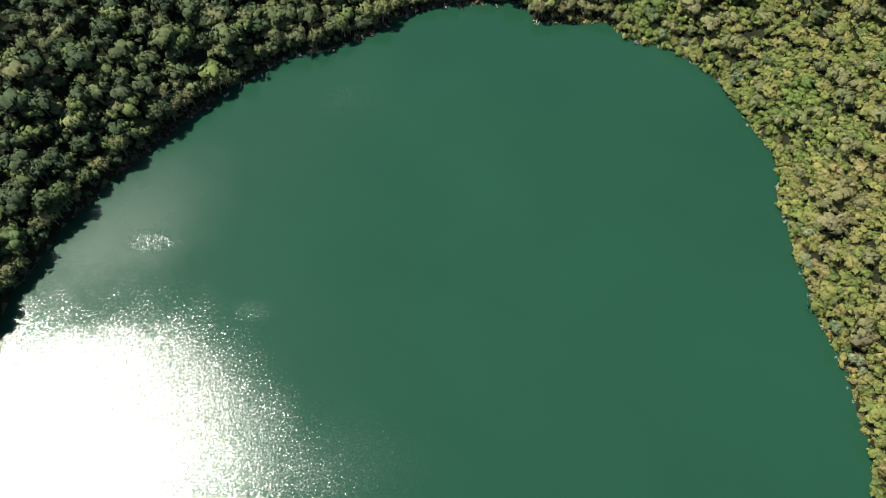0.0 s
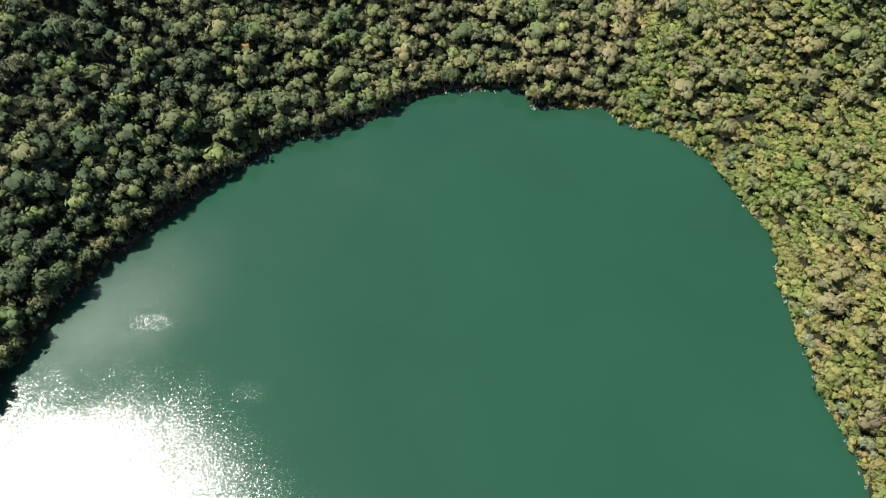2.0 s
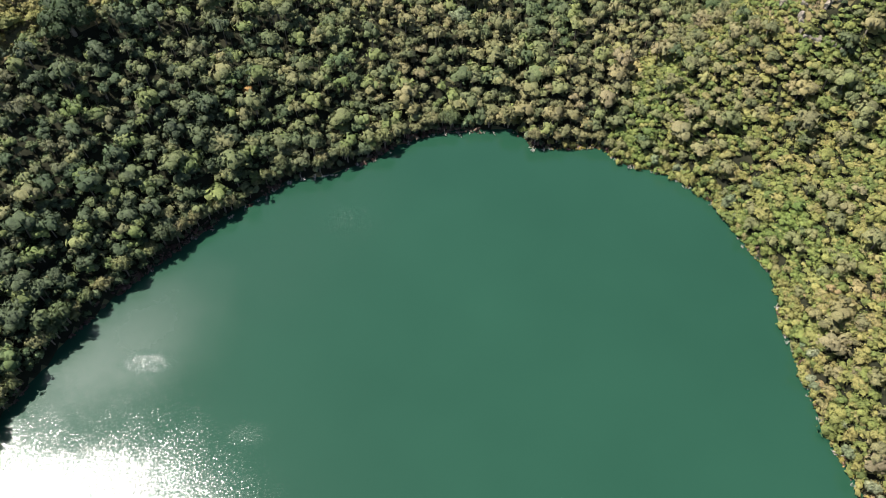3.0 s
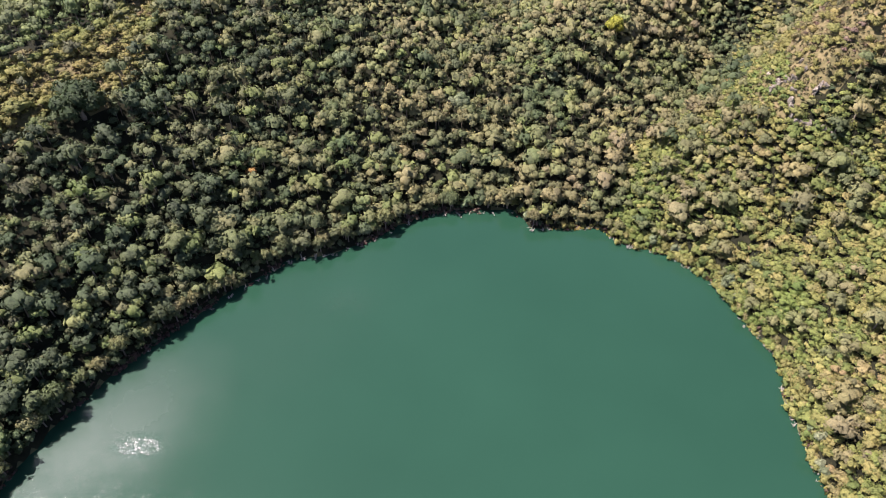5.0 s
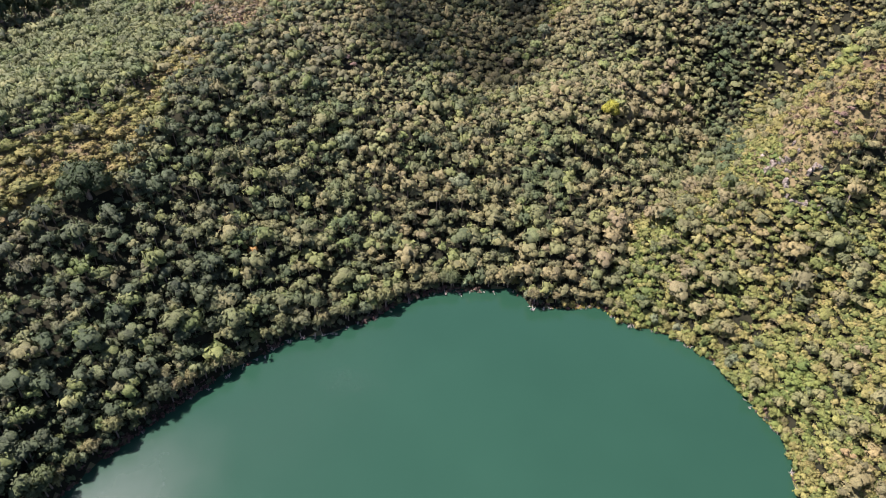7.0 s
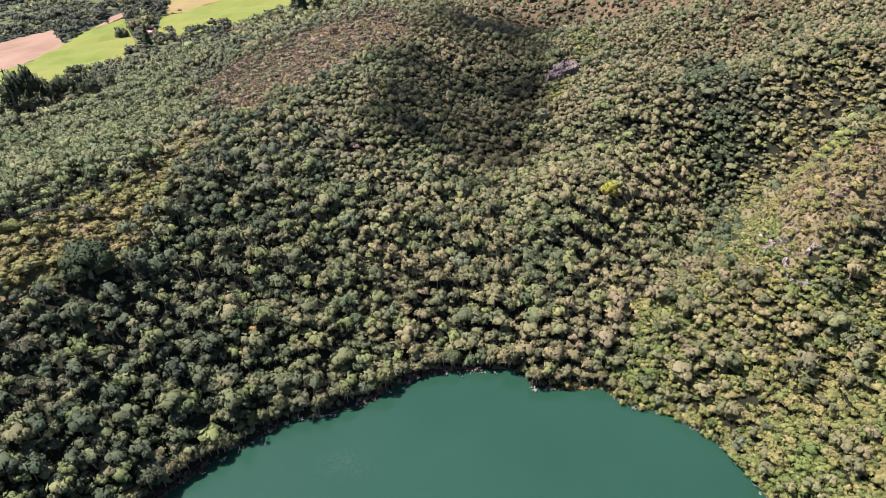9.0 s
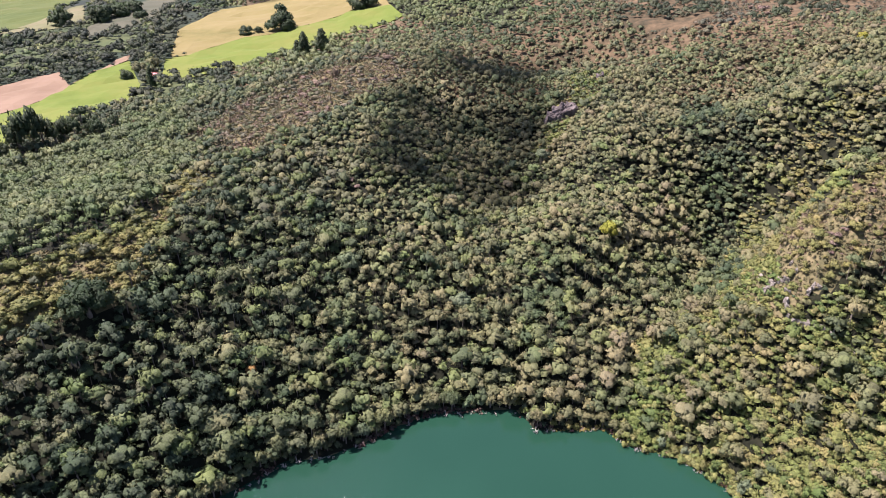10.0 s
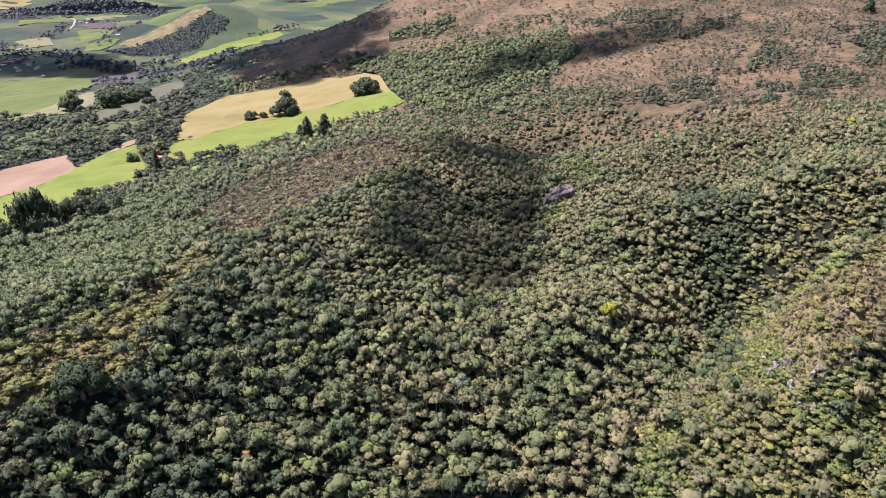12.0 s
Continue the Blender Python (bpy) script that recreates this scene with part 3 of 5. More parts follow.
build_field("field_rough_grazing", DULL_PASTURE, mat_dull, "dull grey-green rough grazing", 20)
build_field("field_dry_hillside", DRY_HILLSIDE, mat_dry_grass, "dry straw-coloured hillside above the wooded slope", 20)
build_field("field_hill_pasture", HILL_PASTURE, mat_pasture, "narrow green pasture at the hill's foot", 20)

mat_brown_plot = earth_material("dark_tilled_soil", [(0.0, (0.036, 0.028, 0.030)), (1.0, (0.066, 0.050, 0.046))], (0.02, 0.2), 0.4)
mat_track = earth_material("pale_dirt", [(0.0, (0.15, 0.13, 0.11)), (1.0, (0.24, 0.21, 0.18))], (0.03, 0.3), 0.4)
for name, outline, mat, label in (
        ("field_tilled", [(-942, 1894), (-947, 1968), (-845, 1905), (-809, 1820), (-868, 1827)], mat_brown_plot, "dark brown tilled plot in the valley"),
        ("field_tilled", [(-567, 1162), (-502, 1184), (-474, 1135), (-435, 991), (-508, 1044)], mat_brown_plot, "dark brown tilled plot beside a green pasture"),
        ("field_meadow", [(-740, 1519), (-708, 1557), (-664, 1513), (-672, 1430), (-713, 1446)], mat_meadow, "green meadow at the foot of the wooded hill"),
        ("field_meadow", [(-1126, 1970), (-1051, 2029), (-1016, 2040), (-975, 1962), (-1036, 1940), (-1070, 1867)], mat_meadow, "green meadow beside the dirt track"),
        ("field_straw", [(-1100, 1985), (-1051, 2035), (-1014, 2075), (-1020, 2046), (-1060, 2010)], mat_straw, "pale dry strip above the meadow"),
        ("field_straw", [(-990, 2040), (-940, 2100), (-880, 2080), (-895, 2020), (-950, 1985)], mat_straw, "yellowish dry plot above the tilled soil"),
        ("field_meadow", [(-880, 1770), (-830, 1800), (-720, 1620), (-700, 1570), (-760, 1540)], mat_meadow, "long green meadow in the valley"),
        ("field_straw", [(-933, 1590), (-885, 1650), (-814, 1530), (-850, 1500)], mat_straw, "yellowish meadow near the hamlet"),
        ("field_dry_slope", [(-1420, 2116), (-1300, 2167), (-1311, 2308), (-1306, 2403), (-1367, 2453), (-1500, 2420)], mat_stubble, "dry tan slope far down the valley"),
        ("field_tilled", [(-830, 1370), (-790, 1390), (-760, 1330), (-800, 1310)], mat_brown_plot, "reddish brown plot on the shaded knoll")):
    build_field(name, outline, mat, label, 25, 0.9)
track_way = [(-1011, 2017), (-985, 1985), (-970, 1948), (-950, 1895), (-928, 1834)]
build_field("track", [(px - 2.5, py) for px, py in track_way] + [(px + 2.5, py) for px, py in reversed(track_way)], mat_track, "pale winding dirt track across the valley", 12, 1.3)


# ---- trees and scrub ----
DOME_RING = 2 * math.pi * np.arange(5) / 5
DOME = np.concatenate([[[0, 0, 1]], np.stack([0.82 * np.cos(DOME_RING), 0.82 * np.sin(DOME_RING), np.full(5, 0.56)], -1),
                       np.stack([np.cos(DOME_RING + 0.63), np.sin(DOME_RING + 0.63), np.full(5, -0.28)], -1)])
DOME_FACES = np.array([face for k in range(5) for face in ((0, 1 + k, 1 + (k + 1) % 5), (1 + k, 6 + k, 1 + (k + 1) % 5), (6 + k, 6 + (k + 1) % 5, 1 + (k + 1) % 5))])
rng = np.random.default_rng(11)


def crown_shape(lobes, leaves, leaf, flat=0.75, spread=0.62, low=0.75, crisp=0.5):
    """A rounded crown 2 m across, its foot at z = 0."""
    centres, radii = [], []
    for k in range(lobes):
        a = 2.4 * k + rng.uniform(-0.4, 0.4)
        out = spread * math.sqrt((k + 0.3) / lobes) * rng.uniform(0.85, 1.15)
        centres.append((out * math.cos(a), out * math.sin(a), flat * (1.15 - 0.75 * out * out) * rng.uniform(low, 1.1)))
        radii.append(rng.uniform(0.78, 1.2) * 1.05 / math.sqrt(lobes + 1.5))
    return clothed(np.array(centres), np.array(radii), leaves, leaf, flat, crisp)


def cone_shape(lobes, leaves, leaf):
    """A pointed conifer crown 2 m across and about 2.6 m high."""
    up = (np.arange(lobes) + 0.5) / lobes
    a = 2.4 * np.arange(lobes) + rng.uniform(-0.4, 0.4, lobes)
    out = 0.62 * (1 - up) ** 0.8 * rng.uniform(0.8, 1.1, lobes)
    centres = np.stack([out * np.cos(a), out * np.sin(a), 0.15 + 2.2 * up], -1)
    return clothed(centres, 0.16 + 0.26 * (1 - up), leaves, leaf, 1.0)


def unit(v):
    return v / np.linalg.norm(v, axis=1)[:, None]


def clothed(centres, radii, leaves, leaf, flat, crisp=0.5):
    """Rounded clumps of foliage with sprays of leaves standing off them. Returns corners, triangles and normals."""
    lobes = len(centres)
    heart = np.array([0, 0, 0.3 * centres[:, 2].max() - 0.1])
    verts, faces, normals, count = [], [], [], 0
    for c, r in zip(centres, radii):
        knob = DOME * rng.uniform(0.8, 1.18, (11, 1))
        verts.append(c + knob * (0.79 * r) * (1, 1, flat + 0.1))
        normals.append(unit(0.55 * unit(knob) + 0.6 * unit(verts[-1] - heart) + rng.normal(scale=0.2, size=(11, 3))))
        faces.append(DOME_FACES + count)
        count += 11
    which = rng.integers(0, lobes, leaves)
    way = rng.normal(size=(leaves, 3))
    way[:, 2] = np.abs(way[:, 2]) - 0.3
    way = unit(way)
    at = centres[which] + way * (radii[which] * rng.uniform(0.92, 1.2, leaves))[:, None] * (1, 1, flat + 0.1)
    facing = unit(way + rng.normal(scale=0.5, size=(leaves, 3)))
    side = unit(np.cross(facing, rng.normal(size=(leaves, 3))))
    up = np.cross(facing, side)
    size = (leaf * rng.uniform(0.6, 1.4, leaves))[:, None]
    blade = np.stack([at - side * size, at + side * size * 0.9 - up * size * 0.5, at + up * size * 1.2 + facing * size * 0.2], 1)
    verts.append(blade.reshape(-1, 3))
    normals.append(np.repeat(unit(0.5 * way + crisp * facing + 0.6 * unit(at - heart)), 3, 0))
    faces.append(count + 3 * np.arange(leaves)[:, None] + np.array([[0, 1, 2]]))
    verts = np.concatenate(verts)
    verts[:, :2] /= np.percentile(np.hypot(verts[:, 0], verts[:, 1]), 96)
    return verts, np.concatenate(faces), np.concatenate(normals)


NEAR_SHAPES = [crown_shape(5, 88, 0.115, crisp=0.95) for _ in range(9)] + [crown_shape(4, 70, 0.125, 0.95, 0.55, crisp=0.9) for _ in range(6)]
UPPER_SHAPES = [crown_shape(3, 26, 0.16, 0.85, 0.5, crisp=0.75) for _ in range(10)]
MID_SHAPES = [crown_shape(3, 38, 0.15, 0.85, 0.55, crisp=0.8) for _ in range(10)]
SCRUB_SHAPES = [crown_shape(4, 70, 0.122, 0.65, crisp=0.95) for _ in range(8)]
LOW_SHAPES = [crown_shape(2, 26, 0.19, 0.6, 0.5, crisp=0.6) for _ in range(7)]
FAR_SHAPES = [crown_shape(2, 14, 0.23, 0.75, 0.4, crisp=0.35) for _ in range(7)]
VALLEY_SHAPES = [crown_shape(2, 7, 0.2, 0.8, 0.4, crisp=0.15) for _ in range(6)]
UNDER_SHAPES = [crown_shape(1, 9, 0.28, 0.6, 0.4, crisp=0.9) for _ in range(5)]


def grow(name, places, widths, heights, tints, shapes, mat):
    """Many crowns in one mesh: places (x, y, z of the foot of the crown), widths, heights and hues."""
    pick = rng.integers(0, len(shapes), len(places))
    yaw = rng.uniform(0, 2 * math.pi, len(places))
    verts, faces, tint, normals, count = [], [], [], [], 0
    for k, (sv, sf, sn) in enumerate(shapes):
        own = np.nonzero(pick == k)[0]
        if not len(own):
            continue
        c, s = np.cos(yaw[own])[:, None], np.sin(yaw[own])[:, None]
        w, h = (widths[own] / 2)[:, None], (heights[own] / 1.3)[:, None]
        v = np.stack([(c * sv[:, 0] - s * sv[:, 1]) * w, (s * sv[:, 0] + c * sv[:, 1]) * w, sv[:, 2][None] * h], -1) + places[own][:, None, :]
        verts.append(v.reshape(-1, 3))
        faces.append((sf[None] + count + len(sv) * np.arange(len(own))[:, None, None]).reshape(-1, 3))
        normals.append(np.stack([c * sn[:, 0] - s * sn[:, 1], s * sn[:, 0] + c * sn[:, 1], np.tile(sn[:, 2], (len(own), 1))], -1).reshape(-1, 3))
        tint.append(np.repeat(tints[own], len(sf)))
        count += len(own) * len(sv)
    return mesh_object(name, np.concatenate(verts), np.concatenate(faces), mat, tint=np.concatenate(tint), normals=np.concatenate(normals))


def scatter(x0, x1, y0, y1, step):
    """Uneven rows of places, one to each square of that side."""
    x, y = np.meshgrid(np.arange(x0, x1, step), np.arange(y0, y1, step))
    x, y = x.ravel(), y.ravel()
    return x + rng.uniform(-0.55, 0.55, len(x)) * step, y + rng.uniform(-0.55, 0.55, len(y)) * step


def on_field(x, y):
    hit = np.zeros(len(x), bool)
    for outline in FIELDS:
        hit |= inside(x, y, outline)
    return hit


# gaps in the wood round rocks and trees that stand out
CLEARINGS = [(-105, 172, 7.5), (63, 240, 3.6), (6, 205, 3.5), (-33, 217, 3.5), (49, 332, 3.5), (-59, 168, 2.5), (107, 229, 3), (110, 234, 2.5), (101, 174, 2.5), (104, 168, 2.5),
             (100, 181, 2.5), (109, 174, 2.5), (63, 374, 6.5), (70, 376, 4), (57, 374, 4), (176, 421, 4), (-36, 266, 4)]


def cleared(x, y):
    hit = np.zeros(len(x), bool)
    for cx, cy, r in CLEARINGS:
        hit |= (x - cx) ** 2 + (y - cy) ** 2 < r * r
    return hit


def steep(x, y):
    """How far each place's slope is from level, as rise over run."""
    return np.hypot(land(x + 2, y) - land(x - 2, y), land(x, y + 2) - land(x, y - 2)) / 4


def in_reach(x, y):
    return np.abs(x) < np.maximum(0.6 * np.maximum(y, 0) + 46, 122)


def kind_of_wood(x, y):
    """0 dark forest, 1 sunny scrub, 2 silver wood, 3 olive scrub, 4 low brown bushes, 5 yellow-olive crest bushes, 6 fresh green trees."""
    u, v = stray(x, y, 5, 26, 21)
    roll = rng.uniform(size=len(x))
    kind = np.where(roll < 0.14 + 0.34 * ease(200, 300, y) + 0.22 * wobble(x, y, 60, 41), 3, 0)
    kind = np.where((roll > 0.84 - 0.06 * wobble(x, y, 50, 43)) & (y < 330), 6, kind)
    kind = np.where((roll > 0.76) & (roll < 0.80) & (y < 330), 2, kind)
    kind = np.where(inside(u, v, SPUR) & (roll < 0.75), 3, kind)
    bright = 0.8 - 0.35 * ease(120, 175, y)
    kind = np.where(inside(u, v, SUNNY), np.where(roll < bright, 1, np.where(roll < bright + 0.14, 3, 0)), kind)
    kind = np.where((inside(u, v, SPUR_CREST) | inside(u, v, SPUR_EDGE)) & (roll < 0.85), 1, kind)
    kind = np.where(inside(u, v, SILVER) & (roll < 0.9), 2, kind)
    kind = np.where(inside(u, v, EAST_SLOPE), np.where(roll < 0.5, 5, np.where(roll < 0.85, 3, 0)), kind)
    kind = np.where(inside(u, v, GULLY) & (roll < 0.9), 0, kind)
    kind = np.where(inside(u, v, CREST), np.where(roll < 0.86, 5, 3), kind)
    return np.where(inside(u, v, BROWN) | inside(u, v, BARE_SPUR), np.where(roll < 0.88, np.where(inside(u, v, BARE_SPUR), 5, 4), 3), kind)


# forest and scrub inside the rim and just outside it: a coarse sowing of trees and a finer one of scrub
sown = []
trees = (0, 2, 3, 6)
for step, low, extra, y0, y1 in ((2.95, trees, False, 0, 225), (3.5, trees, True, 0, 225), (2.45, trees, False, 225, 470), (3.0, trees, True, 225, 470), (2.08, (1,), False, 0, 470), (2.8, (1,), True, 0, 470),
                                 (2.4, (4,), False, 0, 470), (2.7, (4,), True, 0, 470), (2.3, (5,), False, 0, 470), (2.6, (5,), True, 0, 470)):
    x, y = scatter(-330, 330, y0, y1, step)
    keep = (not extra) | (steep(x, y) > (0.62 if 0 in low else 0.35))
    keep &= ~cleared(x, y)
    keep &= (shore_distance(x, y) > (1.4 if 0 in low else 0.0)) & in_reach(x, y) & ~on_field(x, y)
    x, y = x[keep], y[keep]
    k = kind_of_wood(x, y)
    keep = np.isin(k, low)
    keep &= rng.uniform(size=len(x)) > (0.6 if 0 in low else 0.62) * heathiness(x, y) + 0.25 * inside(x, y, BARE_SPUR)
    sown.append(np.stack([x, y, k])[:, keep])
x, y, k = np.concatenate(sown, 1)
z = land(x, y)
w = rng.lognormal(math.log(3.55), 0.4, len(x)) * np.select([k == 1, k == 2, k == 3, k == 4, k == 5], [0.95, 1.05, 0.95, 0.74, 0.98], 1.0)
w = np.minimum(w * (1 - np.where(inside(x, y, SILVER), 0.05, 0.2) * ease(190, 300, y)), 7.2)
h = w * rng.uniform(0.62, 0.95, len(x)) * np.where((k == 1) | (k == 4) | (k == 5), 0.75, 1.0)
lift = np.where((k == 1) | (k == 4) | (k == 5), 0.0, 0.4 + rng.uniform(0.0, 0.85, len(x)) * np.minimum(w, 5)) - 0.3
near_shore = ease(45, 10, shore_distance(x, y))
lift = lift * (1 - 0.6 * ease(190, 270, y)) * (1 - 0.5 * near_shore)
w = np.where((k == 0) | (k == 3) | (k == 6), w * (1 + 0.22 * near_shore), w)
# darker tint in the gully; left slopes, facing from the sun, get painted shade
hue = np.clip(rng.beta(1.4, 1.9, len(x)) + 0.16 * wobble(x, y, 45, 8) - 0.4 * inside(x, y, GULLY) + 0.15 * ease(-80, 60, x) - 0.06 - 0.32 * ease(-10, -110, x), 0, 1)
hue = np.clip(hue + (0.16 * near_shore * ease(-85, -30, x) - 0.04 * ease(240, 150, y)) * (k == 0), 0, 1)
hue = np.where(k == 4, rng.uniform(0.15, 0.9, len(x)), np.where(k == 5, rng.uniform(0.35, 0.85, len(x)), hue))
w = np.where((k == 4) | (k == 5), w * rng.lognormal(0, 0.3, len(x)), w) * np.where(inside(x, y, BARE_SPUR), 0.72, 1.0)
foot = np.stack([x, y, z + lift], -1)
for name, own, shapes, mat, label, category in (
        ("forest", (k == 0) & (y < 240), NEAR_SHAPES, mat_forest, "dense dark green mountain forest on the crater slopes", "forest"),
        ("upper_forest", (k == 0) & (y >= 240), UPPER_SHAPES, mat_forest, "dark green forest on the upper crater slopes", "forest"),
        ("sunny_scrub", k == 1, SCRUB_SHAPES, mat_bright, "yellow-green sunlit scrub covering the lake's bank", "scrub"),
        ("silver_wood", k == 2, MID_SHAPES, mat_grey, "silvery green trees outside the crater rim and in the forest", "forest"),
        ("olive_trees", (k == 3) & (y < 235), NEAR_SHAPES, mat_olive, "olive green trees among the dark forest", "forest"),
        ("olive_scrub", (k == 3) & (y >= 235), UPPER_SHAPES, mat_olive, "olive green scrub on the spurs and among trees", "scrub"),
        ("green_trees", k == 6, MID_SHAPES, mat_lime, "fresh green trees among the darker forest", "forest"),
        ("rim_bushes", k == 5, SCRUB_SHAPES, mat_golden, "yellow-olive low bushes along the crater's crest", "scrub"),
        ("crest_bushes", k == 4, LOW_SHAPES, mat_heath, "low brownish bushes along the dry ridge", "scrub")):
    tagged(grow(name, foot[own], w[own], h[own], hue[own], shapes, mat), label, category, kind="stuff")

# slim trunks that carry the raised crowns
raised = np.nonzero((lift > 0.8) & (y < 260))[0]
lean = rng.uniform(-0.25, 0.25, (len(raised), 2))
girth = 0.035 * w[raised]
trunk_verts = np.zeros((len(raised), 2, 3, 3))
for ring, (up, taper) in enumerate(((-0.4, 1.0), (1.0, 0.6))):
    for side in range(3):
        a = 2 * math.pi * side / 3
        trunk_verts[:, ring, side, 0] = x[raised] + lean[:, 0] * (1 - ring) + girth * taper * math.cos(a)
        trunk_verts[:, ring, side, 1] = y[raised] + lean[:, 1] * (1 - ring) + girth * taper * math.sin(a)
        trunk_verts[:, ring, side, 2] = z[raised] + (lift[raised] + 0.3 * h[raised]) * up if ring else z[raised] + up
trunk_quads = np.array([[side, (side + 1) % 3, 3 + (side + 1) % 3, 3 + side] for side in range(3)])
made = mesh_object("forest_trunks", trunk_verts.reshape(-1, 3), (trunk_quads[None] + 6 * np.arange(len(raised))[:, None, None]).reshape(-1, 4), mat_bark)
tagged(made, "slim grey-brown trunks under the forest crowns", "trunks", kind="stuff")

# undergrowth between the trees
x, y = scatter(-330, 330, 0, 470, 2.8)
keep = (shore_distance(x, y) > 0) & in_reach(x, y) & ~on_field(x, y) & (heathiness(x, y) < 0.1) & (y < 440)
x, y = x[keep], y[keep]
w = rng.uniform(2.0, 3.4, len(x))
foot = np.stack([x, y, land(x, y) - 0.2], -1)
h, hue, dark = w * rng.uniform(0.5, 0.8, len(x)), rng.uniform(0.0, 0.3, len(x)) + 0.25 * ease(200, 300, y), ~inside(x, y, SUNNY)
tagged(grow("undergrowth", foot[dark], w[dark], h[dark], hue[dark], UNDER_SHAPES, mat_forest), "dark green undergrowth between the forest trees", "undergrowth", kind="stuff")
x, y = scatter(40, 190, 0, 300, 1.9)
keep = (shore_distance(x, y) > -1.3) & in_reach(x, y) & inside(x, y, SUNNY)
x, y = x[keep], y[keep]
w = rng.uniform(2.7, 4.3, len(x))
made = grow("bank_undergrowth", np.stack([x, y, np.maximum(land(x, y), -0.1) - 0.25], -1), w, w * rng.uniform(0.5, 0.8, len(x)), rng.uniform(0.0, 0.8, len(x)), LOW_SHAPES, mat_bright)
tagged(made, "yellow-green low growth covering the sunny bank", "undergrowth", kind="stuff")

# bushes of the hills behind: olive near the crater, grey-green further off, thin on the heath
near = scatter(-420, 520, 450, 640, 4.3)
far = scatter(-560, 760, 640, 1330, 6.6)
x, y = np.concatenate([near[0], far[0]]), np.concatenate([near[1], far[1]])
bare = heathiness(x, y)
keep = (y > 470) & in_reach(x, y) & ~on_field(x, y) & (land(x, y) > -32) & (rng.uniform(size=len(x)) > 0.74 * bare + 0.6 * wobble(x, y, 80, 9) * np.minimum(1, 3 * bare))
keep &= ~((y > 900) & (rng.uniform(size=len(x)) < 0.4))
keep &= (x > -0.3 * y) | (rng.uniform(size=len(x)) < 0.75 + 0.5 * wobble(x, y, 60, 23))
for outline in HILL_WOODS + THICKETS:
    keep &= ~inside(*stray(x, y, 7, 40, 12), outline)
x, y, bare = x[keep], y[keep], bare[keep]
w = rng.lognormal(math.log(5.2), 0.36, len(x)) * np.where(y < 640, 0.85, 1.0) * (1 - 0.5 * np.minimum(bare * 1.3, 1))
w = np.minimum(np.where(x < -0.3 * y, w * rng.lognormal(0.12, 0.3, len(x)), w), 10)
h = w * rng.uniform(0.5, 0.85, len(x))
foot = np.stack([x, y, land(x, y) - 0.2], -1)
grey = inside(*stray(x, y, 15, 90, 31), [(-330, 470), (-100, 470), (-30, 640), (90, 620), (110, 780), (-40, 960), (-360, 1000), (-700, 700)])
hue = np.clip(0.35 + 0.25 * wobble(x, y, 45, 35) + rng.normal(scale=0.18, size=len(x)), 0, 1)
grey &= rng.uniform(size=len(x)) < 0.75
west = (x < -0.3 * y) & (rng.uniform(size=len(x)) < 0.85)
grey &= ~west
tagged(grow("hill_wood", foot[grey], w[grey], h[grey] * 1.2, hue[grey], FAR_SHAPES, mat_grey), "grey-green wood behind the crater", "forest", kind="stuff")
olive = ~grey & ((bare < 0.22) | west)
dusky = olive & (west | (y > 540) & (rng.uniform(size=len(x)) < 0.8))
tagged(grow("hill_thickets", foot[dusky & ~west], w[dusky & ~west], h[dusky & ~west], 0.45 * hue[dusky & ~west], FAR_SHAPES, mat_forest), "dark green thickets on the brown hills", "scrub", kind="stuff")
tagged(grow("valley_side_wood", foot[dusky & west], w[dusky & west], h[dusky & west], hue[dusky & west], MID_SHAPES, mat_hedge), "dusky green woods and thickets between the fields", "forest", kind="stuff")
grey |= dusky
olive &= ~dusky
tagged(grow("slope_scrub", foot[olive], w[olive], h[olive], 0.75 * hue[olive], FAR_SHAPES, mat_olive), "mixed olive and grey-green scrub behind the spurs", "scrub", kind="stuff")
grey |= olive
tagged(grow("hill_scrub", foot[~grey], w[~grey], h[~grey], 0.6 * hue[~grey], FAR_SHAPES, mat_heath), "dull green bushes scattered over brown hills", "scrub", kind="stuff")

# close woods and thickets on the hills behind
px_all, py_all = scatter(-140, 450, 440, 1000, 3.7)
close = np.zeros(len(px_all), int)
for number, outline in enumerate(HILL_WOODS + THICKETS):
    close[inside(*(stray(px_all, py_all, 7, 40, 12) if number < 2 else stray(px_all, py_all, 17, 70, 12)), outline)] = 1 if number < 2 else 2
keep = (close > 0) & ~on_field(px_all, py_all) & (rng.uniform(size=len(px_all)) < np.where(close == 1, 0.86, 0.68) + 0.4 * wobble(px_all, py_all, 30, 19))
x, y, close = px_all[keep], py_all[keep], close[keep]
w = np.minimum(rng.lognormal(math.log(4.8), 0.3, len(x)), 8)
foot, h = np.stack([x, y, land(x, y) - 0.2], -1), w * rng.uniform(0.6, 1.0, len(x))
hue = np.clip(0.26 + 0.28 * wobble(x, y, 45, 35) + rng.normal(scale=0.16, size=len(x)), 0, 1)
for name, own, mat, label in (("grey_wood", (close == 1) & (hue < 0.55), mat_grey, "close grey-green wood beyond the stubble field"), ("olive_wood", (close == 1) & (hue >= 0.55), mat_olive, "olive trees among the grey-green wood"),
                              ("dark_thickets", close == 2, mat_hedge, "dark green thickets in the folds of the brown hill")):
    tagged(grow(name, foot[own], w[own], h[own], np.clip(hue[own] + 0.35 * (close[own] == 2), 0, 1), FAR_SHAPES, mat), label, "forest", kind="stuff")

